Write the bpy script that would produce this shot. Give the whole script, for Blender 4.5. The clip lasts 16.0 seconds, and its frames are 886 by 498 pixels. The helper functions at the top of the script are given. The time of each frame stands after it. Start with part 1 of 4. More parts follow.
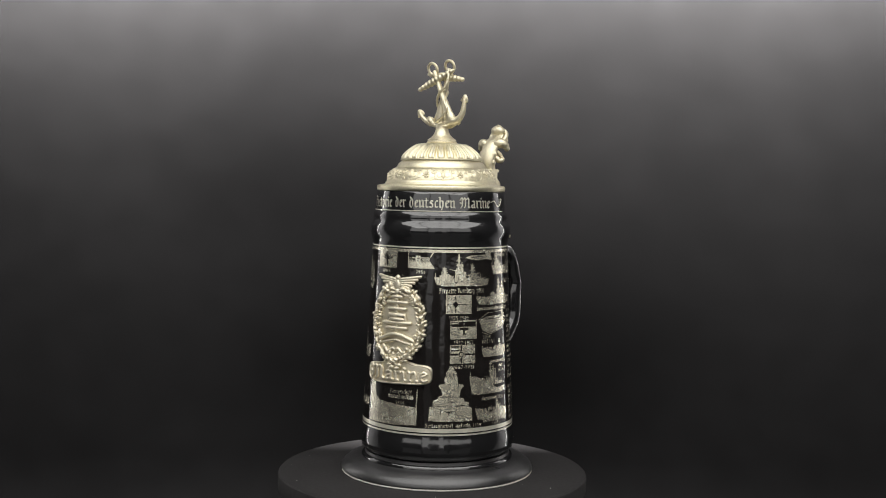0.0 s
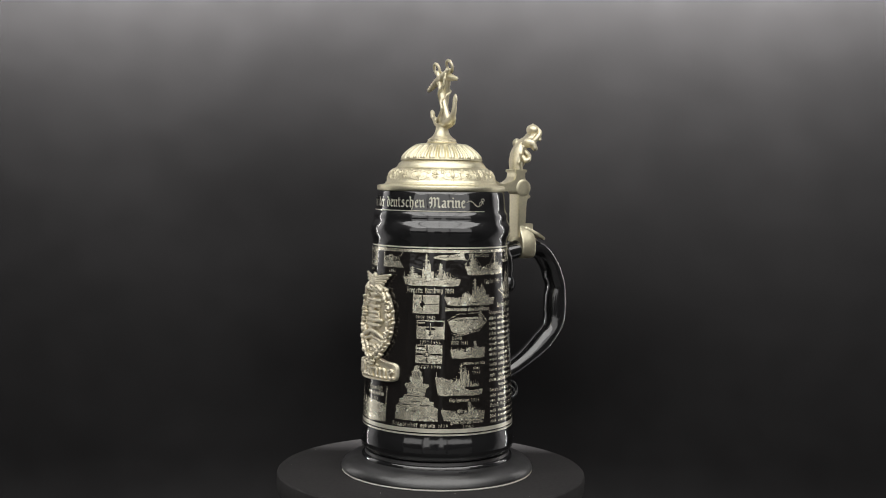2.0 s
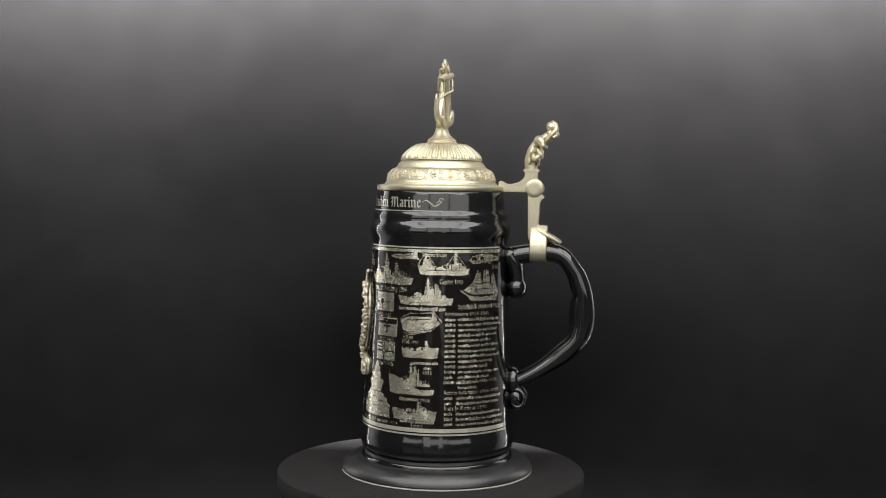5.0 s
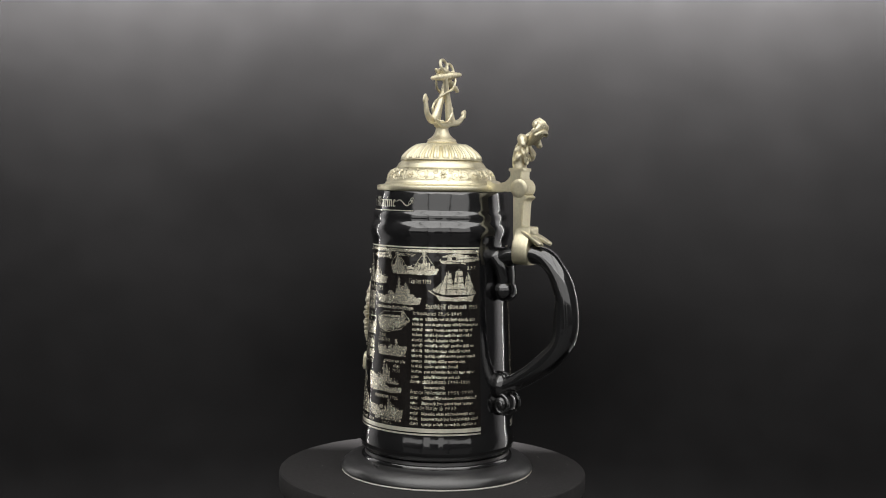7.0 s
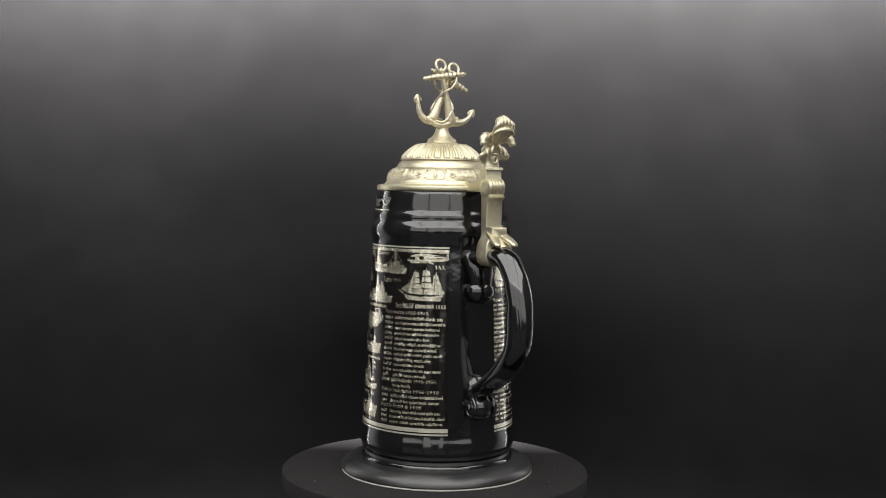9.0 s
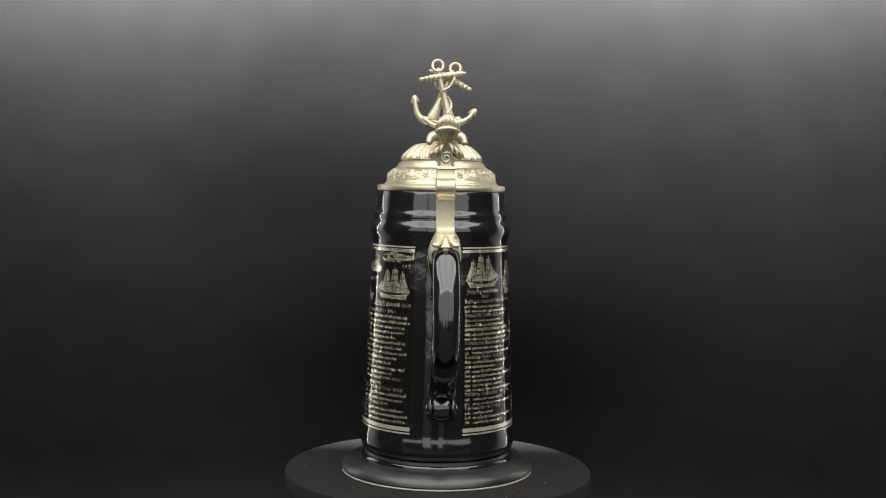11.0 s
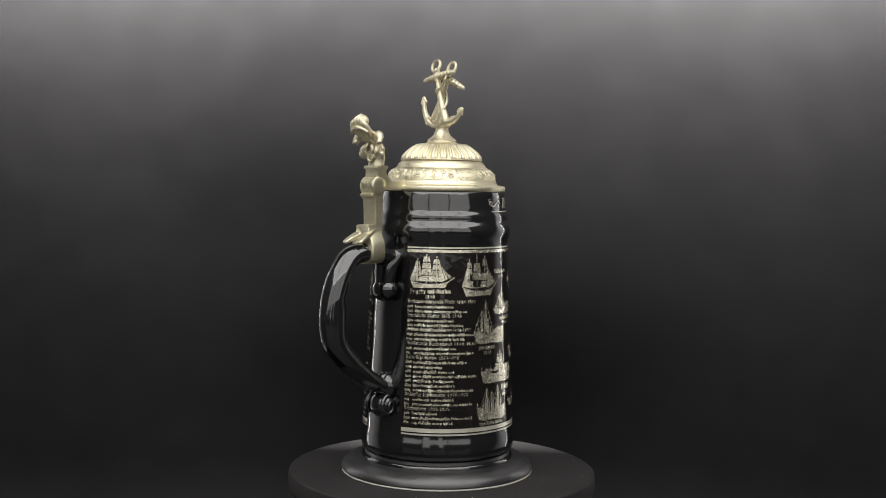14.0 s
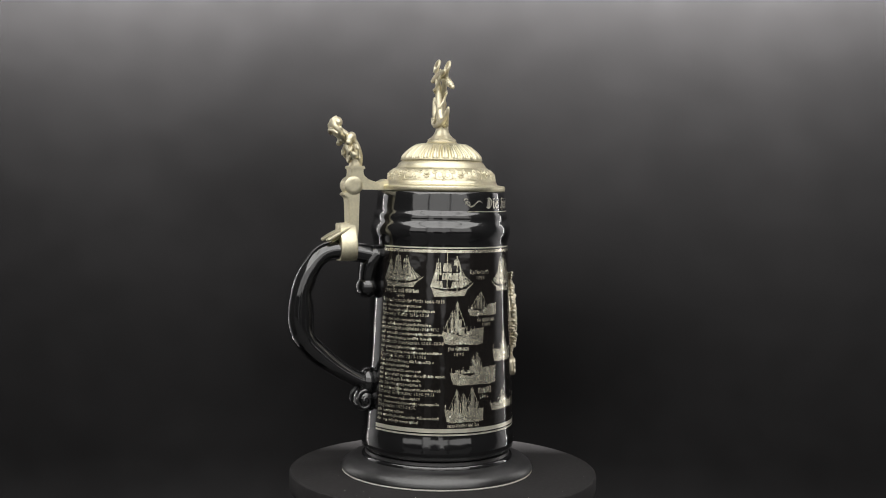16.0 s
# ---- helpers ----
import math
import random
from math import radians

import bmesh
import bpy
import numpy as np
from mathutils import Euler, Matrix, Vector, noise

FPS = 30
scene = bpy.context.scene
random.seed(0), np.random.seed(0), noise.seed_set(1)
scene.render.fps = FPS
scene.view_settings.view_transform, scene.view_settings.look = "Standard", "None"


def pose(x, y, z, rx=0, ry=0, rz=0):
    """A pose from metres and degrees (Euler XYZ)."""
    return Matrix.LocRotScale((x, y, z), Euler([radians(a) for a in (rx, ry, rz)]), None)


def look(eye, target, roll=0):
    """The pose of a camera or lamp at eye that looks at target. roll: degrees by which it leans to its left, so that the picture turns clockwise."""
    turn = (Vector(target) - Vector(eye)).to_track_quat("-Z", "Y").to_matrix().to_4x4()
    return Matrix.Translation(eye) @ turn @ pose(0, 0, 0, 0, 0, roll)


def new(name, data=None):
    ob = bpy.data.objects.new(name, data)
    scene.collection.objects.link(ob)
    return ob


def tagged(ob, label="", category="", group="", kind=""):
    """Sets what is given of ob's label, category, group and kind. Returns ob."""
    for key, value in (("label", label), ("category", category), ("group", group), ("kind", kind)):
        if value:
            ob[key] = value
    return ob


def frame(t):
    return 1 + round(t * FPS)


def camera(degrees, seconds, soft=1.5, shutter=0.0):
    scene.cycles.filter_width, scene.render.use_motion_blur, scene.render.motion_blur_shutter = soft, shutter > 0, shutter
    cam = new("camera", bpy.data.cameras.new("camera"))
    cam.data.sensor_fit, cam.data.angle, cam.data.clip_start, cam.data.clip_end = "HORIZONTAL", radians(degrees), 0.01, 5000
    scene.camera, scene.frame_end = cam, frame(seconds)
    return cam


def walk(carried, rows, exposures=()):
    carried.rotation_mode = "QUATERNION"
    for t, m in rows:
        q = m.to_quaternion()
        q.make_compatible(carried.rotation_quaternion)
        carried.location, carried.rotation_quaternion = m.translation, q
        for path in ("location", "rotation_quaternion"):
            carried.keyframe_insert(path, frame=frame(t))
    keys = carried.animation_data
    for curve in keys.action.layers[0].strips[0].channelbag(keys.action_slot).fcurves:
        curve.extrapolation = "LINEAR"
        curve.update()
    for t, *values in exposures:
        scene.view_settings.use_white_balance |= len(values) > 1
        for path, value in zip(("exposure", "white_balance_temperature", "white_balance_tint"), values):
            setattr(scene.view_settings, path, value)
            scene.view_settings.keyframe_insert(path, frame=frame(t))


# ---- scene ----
cam = camera(40.57, 16.0, soft=1.0)
EYE = (0.00122, -0.81461, 0.19585)
AIM = (0.00122 + 0.00089, -0.81461 + 0.99846, 0.19585 - 0.05554)
CAM_POSE = look(EYE, AIM, 0.92)
walk(cam, [(0.0, CAM_POSE), (16.0, CAM_POSE)])

# the turn of the table, in degrees, at seconds
TURNS = [(0, 103.10), (1, 89.90), (2, 76.88), (3, 64.29), (4.2, 48.59), (5.25, 35.15), (6.3, 21.96), (7.2, 10.60), (8, 0.10), (9.2, -15.60), (10.2, -29.60), (11.3, -45.40), (12, -55.80), (13, -71.60), (14, -86.90), (15, -100.30), (16, -112.20)]
MM = 0.001
HANDLE = 313.7          # bearing of the handle on the stein
FRONT = 131.7           # bearing of the badge

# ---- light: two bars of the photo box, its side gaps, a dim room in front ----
world = bpy.data.worlds.new("room")
world.use_nodes = True
world.node_tree.nodes["Background"].inputs[0].default_value = (1.0, 0.985, 0.96, 1)
world.node_tree.nodes["Background"].inputs[1].default_value = 1.05
scene.world = world
scene.view_settings.exposure = 0.0


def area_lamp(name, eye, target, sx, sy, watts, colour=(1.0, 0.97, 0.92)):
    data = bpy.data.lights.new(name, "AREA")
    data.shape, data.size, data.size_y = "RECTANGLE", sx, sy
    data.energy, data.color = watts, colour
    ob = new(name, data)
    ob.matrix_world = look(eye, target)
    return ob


for px in (-0.56, -0.185, 0.175, 0.55):
    area_lamp("led_panel_front", (px, -0.44, 0.70), (px, -0.40, 0.0), 0.352, 0.94, 2.85, (1.0, 0.985, 0.96))
area_lamp("led_bar_back", (0, 0.262, 0.50), (0, 0.42, 0.432), 1.0, 0.042, 250.0, (1.0, 0.975, 0.968))
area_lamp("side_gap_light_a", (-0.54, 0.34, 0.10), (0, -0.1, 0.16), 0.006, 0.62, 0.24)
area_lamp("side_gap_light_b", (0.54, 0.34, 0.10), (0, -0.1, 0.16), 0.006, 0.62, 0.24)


# ---- materials ----
def material(name, colour, rough=0.5, metal=0.0, coat=0.0, coat_rough=0.03, var=0.15, scale=60.0, bump=0.0, bump_scale=400.0,
             rough_var=0.1, spec=0.5):
    m = bpy.data.materials.new(name)
    m.use_nodes = True
    nt = m.node_tree
    b = nt.nodes["Principled BSDF"]
    b.inputs["Roughness"].default_value, b.inputs["Metallic"].default_value = rough, metal
    b.inputs["Coat Weight"].default_value, b.inputs["Coat Roughness"].default_value = coat, coat_rough
    b.inputs["Specular IOR Level"].default_value = spec
    tc = nt.nodes.new("ShaderNodeTexCoord")
    n1, n2 = nt.nodes.new("ShaderNodeTexNoise"), nt.nodes.new("ShaderNodeTexNoise")
    n1.inputs["Scale"].default_value, n1.inputs["Detail"].default_value = scale, 5
    n2.inputs["Scale"].default_value, n2.inputs["Detail"].default_value = scale * 9, 3
    for n in (n1, n2):
        nt.links.new(tc.outputs["Object"], n.inputs["Vector"])
    add = nt.nodes.new("ShaderNodeMath")
    add.operation = "ADD"
    nt.links.new(n1.outputs["Fac"], add.inputs[0])
    nt.links.new(n2.outputs["Fac"], add.inputs[1])
    ramp = nt.nodes.new("ShaderNodeMapRange")
    ramp.inputs["From Min"].default_value, ramp.inputs["From Max"].default_value = 0.6, 1.4
    ramp.inputs["To Min"].default_value, ramp.inputs["To Max"].default_value = 1 - var, 1 + var
    nt.links.new(add.outputs[0], ramp.inputs["Value"])
    mul = nt.nodes.new("ShaderNodeVectorMath")
    mul.operation = "MULTIPLY"
    mul.inputs[0].default_value = colour
    nt.links.new(ramp.outputs[0], mul.inputs[1])
    nt.links.new(mul.outputs[0], b.inputs["Base Color"])
    rr = nt.nodes.new("ShaderNodeMapRange")
    rr.inputs["To Min"].default_value, rr.inputs["To Max"].default_value = rough * (1 - rough_var), rough * (1 + rough_var)
    nt.links.new(n1.outputs["Fac"], rr.inputs["Value"])
    nt.links.new(rr.outputs[0], b.inputs["Roughness"])
    if bump:
        n3 = nt.nodes.new("ShaderNodeTexNoise")
        n3.inputs["Scale"].default_value, n3.inputs["Detail"].default_value = bump_scale, 4
        nt.links.new(tc.outputs["Object"], n3.inputs["Vector"])
        bp = nt.nodes.new("ShaderNodeBump")
        bp.inputs["Strength"].default_value, bp.inputs["Distance"].default_value = 1.0, bump
        nt.links.new(n3.outputs["Fac"], bp.inputs["Height"])
        nt.links.new(bp.outputs[0], b.inputs["Normal"])
        nt.links.new(bp.outputs[0], b.inputs["Coat Normal"])
    return m


GLAZE = material("black_glaze", (0.006, 0.006, 0.0065), 0.10, coat=0.0, var=0.3, scale=40, bump=0.0008, bump_scale=26, rough_var=0.5, spec=1.0)
GLAZE.node_tree.nodes["Principled BSDF"].inputs["IOR"].default_value = 1.58
SATIN = material("satin_black_glaze", (0.020, 0.0195, 0.020), 0.36, var=0.45, scale=60, bump=0.00030, bump_scale=70, rough_var=0.5, spec=1.0)
PEWTER = material("pewter", (0.73, 0.675, 0.495), 0.43, metal=1.0, var=0.12, scale=70, bump=0.00006, bump_scale=700, rough_var=0.25)
PEWTER_CAST = material("cast_pewter", (0.73, 0.67, 0.50), 0.50, metal=1.0, var=0.22, scale=120, bump=0.00012, bump_scale=900, rough_var=0.3)
BADGE_METAL = material("dull_badge_pewter", (0.77, 0.71, 0.565), 0.50, metal=0.9, var=0.18, scale=260, bump=0.00014, bump_scale=1100, rough_var=0.25)
PRINT = material("pale_print", (0.88, 0.83, 0.665), 0.26, metal=0.85, coat=0.5, var=0.5, scale=200, rough_var=0.2)
GOLD_LINE = material("platinum_line", (0.82, 0.79, 0.66), 0.30, metal=0.65, coat=0.6, var=0.10, scale=90)
WHITE_CLAY = material("bare_white_clay", (0.74, 0.71, 0.64), 0.8, var=0.1, scale=300)
RUBBER = material("turntable_black", (0.030, 0.0288, 0.0290), 0.66, var=0.25, scale=45, bump=0.00004, bump_scale=900, spec=0.04)
BLACK_CLOTH = material("backdrop_black", (0.00255, 0.00250, 0.00253), 0.7, var=0.16, scale=3.0, spec=0.0)
BOX_WALL = material("box_wall", (0.06, 0.06, 0.06), 0.8, var=0.1, scale=5)


# ---- mesh helpers ----
def mesh_object(name, bm, mat, parent=None, label="", smooth=35):
    bmesh.ops.recalc_face_normals(bm, faces=bm.faces)
    me = bpy.data.meshes.new(name)
    bm.to_mesh(me)
    bm.free()
    me.materials.append(mat)
    if smooth:
        me.shade_smooth()
        me.set_sharp_from_angle(angle=radians(smooth))
    ob = new(name, me)
    if parent is not None:
        ob.parent = parent
    if label:
        tagged(ob, label)
    return ob


def part(name, bm, mat, parent, label="", smooth=35):
    return mesh_object(name, bm, mat, parent, label, smooth)


def thing(name, label, category, kind="", group=""):
    return tagged(new(name), label, category, group, kind)


def spline(points, n):
    """n points spread evenly by arc length on a smooth curve through the given ones."""
    p = np.array(points, float)
    p = np.vstack([2 * p[0] - p[1], p, 2 * p[-1] - p[-2]])
    out = []
    for i in range(1, len(p) - 2):
        for t in np.linspace(0, 1, 16, endpoint=False):
            a, b, c, d = p[i - 1], p[i], p[i + 1], p[i + 2]
            out.append(0.5 * (2 * b + (c - a) * t + (2 * a - 5 * b + 4 * c - d) * t * t + (3 * b - a - 3 * c + d) * t ** 3))
    out.append(p[-2])
    out = np.array(out)
    s = np.concatenate([[0], np.cumsum(np.linalg.norm(np.diff(out, axis=0), axis=1))])
    u = np.linspace(0, s[-1], n)
    return np.stack([np.interp(u, s, out[:, k]) for k in range(p.shape[1])], 1)


def lathe(profile, seg=128, shift=None, bm=None, close=True):
    """Turn (radius, z) in mm round the z axis. shift(radius, z, bearing) gives a new radius."""
    bm = bm or bmesh.new()
    rings = []
    for r, z in profile:
        ring = []
        for i in range(seg):
            a = 2 * math.pi * i / seg
            q = shift(r, z, a) if shift else r
            ring.append(bm.verts.new((q * MM * math.cos(a), q * MM * math.sin(a), z * MM)))
        rings.append(ring)
    for a, b in zip(rings, rings[1:]):
        for i in range(seg):
            bm.faces.new((a[i], a[(i + 1) % seg], b[(i + 1) % seg], b[i]))
    if close:
        for ring in (rings[0], rings[-1]):
            bm.faces.new(ring)
    return bm


def tube(points, radii, seg=12, bm=None, across=None, power=2.0):
    """A tube through points in mm; radii: one, one a point, or (in the frame's normal, binormal) a point. Rounded ends."""
    bm = bm or bmesh.new()
    p = np.array(points, float)
    n = len(p)
    rad = [(x, x) if np.isscalar(x) else tuple(x) for x in (radii if hasattr(radii, "__len__") else [radii] * n)]
    tang = np.gradient(p, axis=0)
    tang /= np.linalg.norm(tang, axis=1)[:, None] + 1e-12
    ref = np.array(across if across is not None else (0.0, 0.0, 1.0))
    if across is None and abs(tang[0] @ ref) > 0.9:
        ref = np.array((1.0, 0.0, 0.0))
    rings, rows = [], []
    for i in range(n):
        b = ref - tang[i] * (ref @ tang[i])
        b /= np.linalg.norm(b) + 1e-12
        if across is None:
            ref = b
        rows.append((p[i], np.cross(b, tang[i]), b, rad[i]))
    t0, t1 = tang[0], tang[-1]
    cap0 = [(p[0] - t0 * min(rad[0]) * k, rows[0][1], rows[0][2], (rad[0][0] * f, rad[0][1] * f)) for k, f in ((0.75, 0.35), (0.5, 0.75))]
    cap1 = [(p[-1] + t1 * min(rad[-1]) * k, rows[-1][1], rows[-1][2], (rad[-1][0] * f, rad[-1][1] * f)) for k, f in ((0.5, 0.75), (0.75, 0.35))]
    for c, nn, bb, (ra, rb) in cap0 + rows + cap1:
        ring = []
        for k in range(seg):
            a = 2 * math.pi * k / seg
            ca, sa = math.cos(a), math.sin(a)
            ca, sa = math.copysign(abs(ca) ** (2 / power), ca), math.copysign(abs(sa) ** (2 / power), sa)
            ring.append(bm.verts.new(Vector(c + nn * ra * ca + bb * rb * sa) * MM))
        rings.append(ring)
    for a, b in zip(rings, rings[1:]):
        for k in range(seg):
            bm.faces.new((a[k], a[(k + 1) % seg], b[(k + 1) % seg], b[k]))
    bm.faces.new(rings[0])
    bm.faces.new(rings[-1])
    return bm


def blob(bm, centre, size, turn=None, u=12, v=8):
    """An ellipsoid, centre and half sizes in mm."""
    m = Matrix.Translation(Vector(centre) * MM) @ (turn or Matrix.Identity(4)) @ Matrix.Diagonal((size[0] * MM, size[1] * MM, size[2] * MM, 1))
    bmesh.ops.create_uvsphere(bm, u_segments=u, v_segments=v, radius=1, matrix=m)
    return bm


def slab(bm, outline, w0, w1, bevel=0.4):
    """A plate: an outline of (rho, z) in mm, from w0 to w1 across, its edges bevelled."""
    lo = [bm.verts.new((x * MM, w0 * MM, z * MM)) for x, z in outline]
    f = bm.faces.new(lo)
    ext = bmesh.ops.extrude_face_region(bm, geom=[f])
    vs = [g for g in ext["geom"] if isinstance(g, bmesh.types.BMVert)]
    bmesh.ops.translate(bm, verts=vs, vec=(0, (w1 - w0) * MM, 0))
    if bevel:
        es = {e for v in lo + vs for e in v.link_edges}
        bmesh.ops.bevel(bm, geom=list(es), offset=bevel * MM, segments=2, affect="EDGES", clamp_overlap=True)
    return bm


def turned(bm, degrees):
    bmesh.ops.rotate(bm, verts=bm.verts, cent=(0, 0, 0), matrix=Matrix.Rotation(radians(degrees), 3, "Z"))
    return bm


# ---- the photo box ----
def build_box():
    # one black sheet: floor, sweep and back
    bm = bmesh.new()
    rows = [(y, -0.30) for y in np.linspace(-0.2, 0.16, 8)]
    rows += [(0.16 + 0.20 * math.sin(a), -0.30 + 0.20 * (1 - math.cos(a))) for a in np.linspace(0.1, math.pi / 2, 10)]
    rows += [(0.36, z) for z in np.linspace(-0.08, 0.72, 40)]
    xs = np.linspace(-0.50, 0.50, 60)

    # a, b: added bends, shade put into the sheet's shape beside lid and foot
    def shade_sag(x, z):
        a = -0.006 * math.tanh((z - 0.195) / 0.06) * math.exp(-((x + 0.13) / 0.16) ** 2)
        b = -0.018 * math.tanh((z - 0.01) / 0.11) * math.exp(-((x - 0.02) / 0.26) ** 2)
        return (a + b if z > -0.2 else 0.0) + 0.004 * noise.noise((x * 3, z * 3, 1.7))

    grid = [[bm.verts.new((x, y + shade_sag(x, z), z)) for x in xs] for y, z in rows]
    for a, b in zip(grid, grid[1:]):
        for i in range(len(xs) - 1):
            bm.faces.new((a[i], a[i + 1], b[i + 1], b[i]))
    tagged(mesh_object("backdrop", bm, BLACK_CLOTH, smooth=60), "black fabric sweep hung behind the turntable", "backdrop", kind="structure")

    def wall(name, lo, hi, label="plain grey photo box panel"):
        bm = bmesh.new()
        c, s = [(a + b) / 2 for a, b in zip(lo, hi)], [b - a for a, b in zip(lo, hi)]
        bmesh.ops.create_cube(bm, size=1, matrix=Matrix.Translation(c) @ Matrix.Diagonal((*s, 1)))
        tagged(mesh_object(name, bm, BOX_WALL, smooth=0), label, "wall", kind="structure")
    wall("wall_east", (0.73, -0.62, -0.31), (0.75, 0.64, 0.74))
    wall("wall_west", (-0.75, -0.62, -0.31), (-0.73, 0.64, 0.74))
    wall("wall_north", (-0.73, 0.62, -0.31), (0.73, 0.64, 0.74))
    wall("ceiling", (-0.75, -0.90, 0.745), (0.75, 0.64, 0.765))
    wall("floor", (-6.0, -12.0, -0.35), (6.0, 0.9, -0.315), "dark grey floor of the room and box")

    # low dark screen added behind the camera: darkens the glaze's reflections, gaps brighten strips
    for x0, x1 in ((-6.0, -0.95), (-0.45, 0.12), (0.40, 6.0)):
        wall("reflection_screen", (x0, -2.62, -0.315), (x1, -2.50, 0.24), "low dark grey screen, added to darken reflections")
    # two posts added behind the camera to draw dark seams in the glaze's reflections
    for x in (-0.345, 0.255):
        wall("seam_post", (x - 0.012, -0.905, -0.315), (x + 0.012, -0.89, 0.745), "thin dark post, added to draw a seam in reflections")

    bm = bmesh.new()
    for x, z in ((-0.285, 0.319), (0.150, 0.208), (-0.178, 0.190)):
        bmesh.ops.create_icosphere(bm, subdivisions=1, radius=0.00035, matrix=Matrix.Translation((x, 0.357, z)))
    tagged(mesh_object("lint", bm, WHITE_CLAY), "few white lint specks on the backdrop", "lint", kind="stuff")


build_box()

# ---- the turntable ----
table = thing("turntable", "round matte black motor turntable under the stein", "turntable")
DISC = (4.2 * math.cos(radians(122)), 4.2 * math.sin(radians(122)))


def disc_mesh(profile, seg=160):
    bm = lathe(profile, seg)
    bmesh.ops.translate(bm, verts=bm.verts, vec=(DISC[0] * MM, DISC[1] * MM, 0))
    return bm


part("disc", disc_mesh([(20, -13.5), (100, -13.5), (103.8, -13), (104.6, -12), (104.9, -10), (104.9, -2.2), (104.6, -0.9), (103.7, -0.1), (101, 0), (20, 0)]),
     RUBBER, table, "matte black round disc with a soft edge")
dust = bmesh.new()
rng_dust = random.Random(5)
for _ in range(14):
    a, r = rng_dust.uniform(0, 6.283), rng_dust.uniform(68, 99)
    bmesh.ops.create_icosphere(dust, subdivisions=1, radius=rng_dust.uniform(0.10, 0.24) * MM, matrix=Matrix.Translation(((r * math.cos(a) + DISC[0]) * MM, (r * math.sin(a) + DISC[1]) * MM, 0.1 * MM)))
tagged(part("dust", dust, WHITE_CLAY, table, "pale dust specks"), kind="stuff")
part("motor_base", lathe([(5, -75), (84, -75), (86, -73), (86, -20), (82, -15), (5, -14)], 96), RUBBER, table, "black plastic motor base")
plinth = tagged(mesh_object("plinth", lathe([(5, -299.5), (80, -299.5), (81, -298), (81, -77), (80, -75.2), (5, -75.2)], 64), RUBBER),
                "black round plinth that carries the turntable", "plinth")

# ---- the stein ----
stein = thing("beer_stein", "tall black glazed ceramic beer stein with hinged pewter lid", "beer stein")

NECK_R = 43.6           # at the motto


def body_radius(z):
    return float(np.interp(z, [33.1, 153.6], [51.2, 45.7]))


def build_body():
    prof = [(38, 150), (40.5, 185), (41.5, 189.6), (42.4, 189.8), (42.85, 189.0), (43.1, 185.5), (43.35, 182.0), (43.65, 178.4), (43.75, 177.7), (44.0, 176.9), (44.6, 175.7), (45.1, 174.5), (45.3, 173.5),
            (45.3, 172.4), (45.25, 171.5), (45.4, 170.7), (45.9, 169.6), (46.6, 168.2), (47.2, 166.6), (47.5, 164.9), (47.5, 163.1), (47.2, 161.2), (46.6, 159.3),
            (46.0, 157.6), (45.7, 155.8)]
    prof += [(body_radius(z), z) for z in np.linspace(154.2, 32.5, 24)]
    prof += [(51.3, 30.8), (51.7, 28.8), (52.1, 26.6), (52.3, 23.8), (52.3, 21.0), (51.9, 18.6), (51.0, 16.7), (49.6, 15.4), (48.3, 14.6), (30, 14.2)]
    part("body", lathe(prof, 192), GLAZE, stein, "glossy black ceramic body tapering to the neck")
    foot = [(30, 1.0), (63.5, 1.0), (64.9, 1.2)] + [(51.8 + 13.6 * math.cos(a), 1.6 + 8.4 * math.sin(a)) for a in np.linspace(0.06, 1.52, 18)]
    foot += [(51.0, 10.2), (50.2, 10.7), (49.7, 11.6), (49.4, 13.0), (49.2, 14.4), (30, 14.6)]
    part("foot", lathe(foot, 192), SATIN, stein, "flared satin black foot")
    bead = [(49.3 + 2.2 * math.cos(a), 10.3 + 2.3 * math.sin(a)) for a in np.linspace(0, 2 * math.pi, 25)]
    part("glaze_bead", lathe(bead, 160, close=False), GLAZE, stein, "thin glossy bead of glaze above the foot", smooth=80)
    part("foot_ring", lathe([(55, 0), (64.3, 0), (65.0, 0.3), (65.1, 1.2), (55, 1.3)], 160), WHITE_CLAY, stein, "thin bare white clay edge")


build_body()


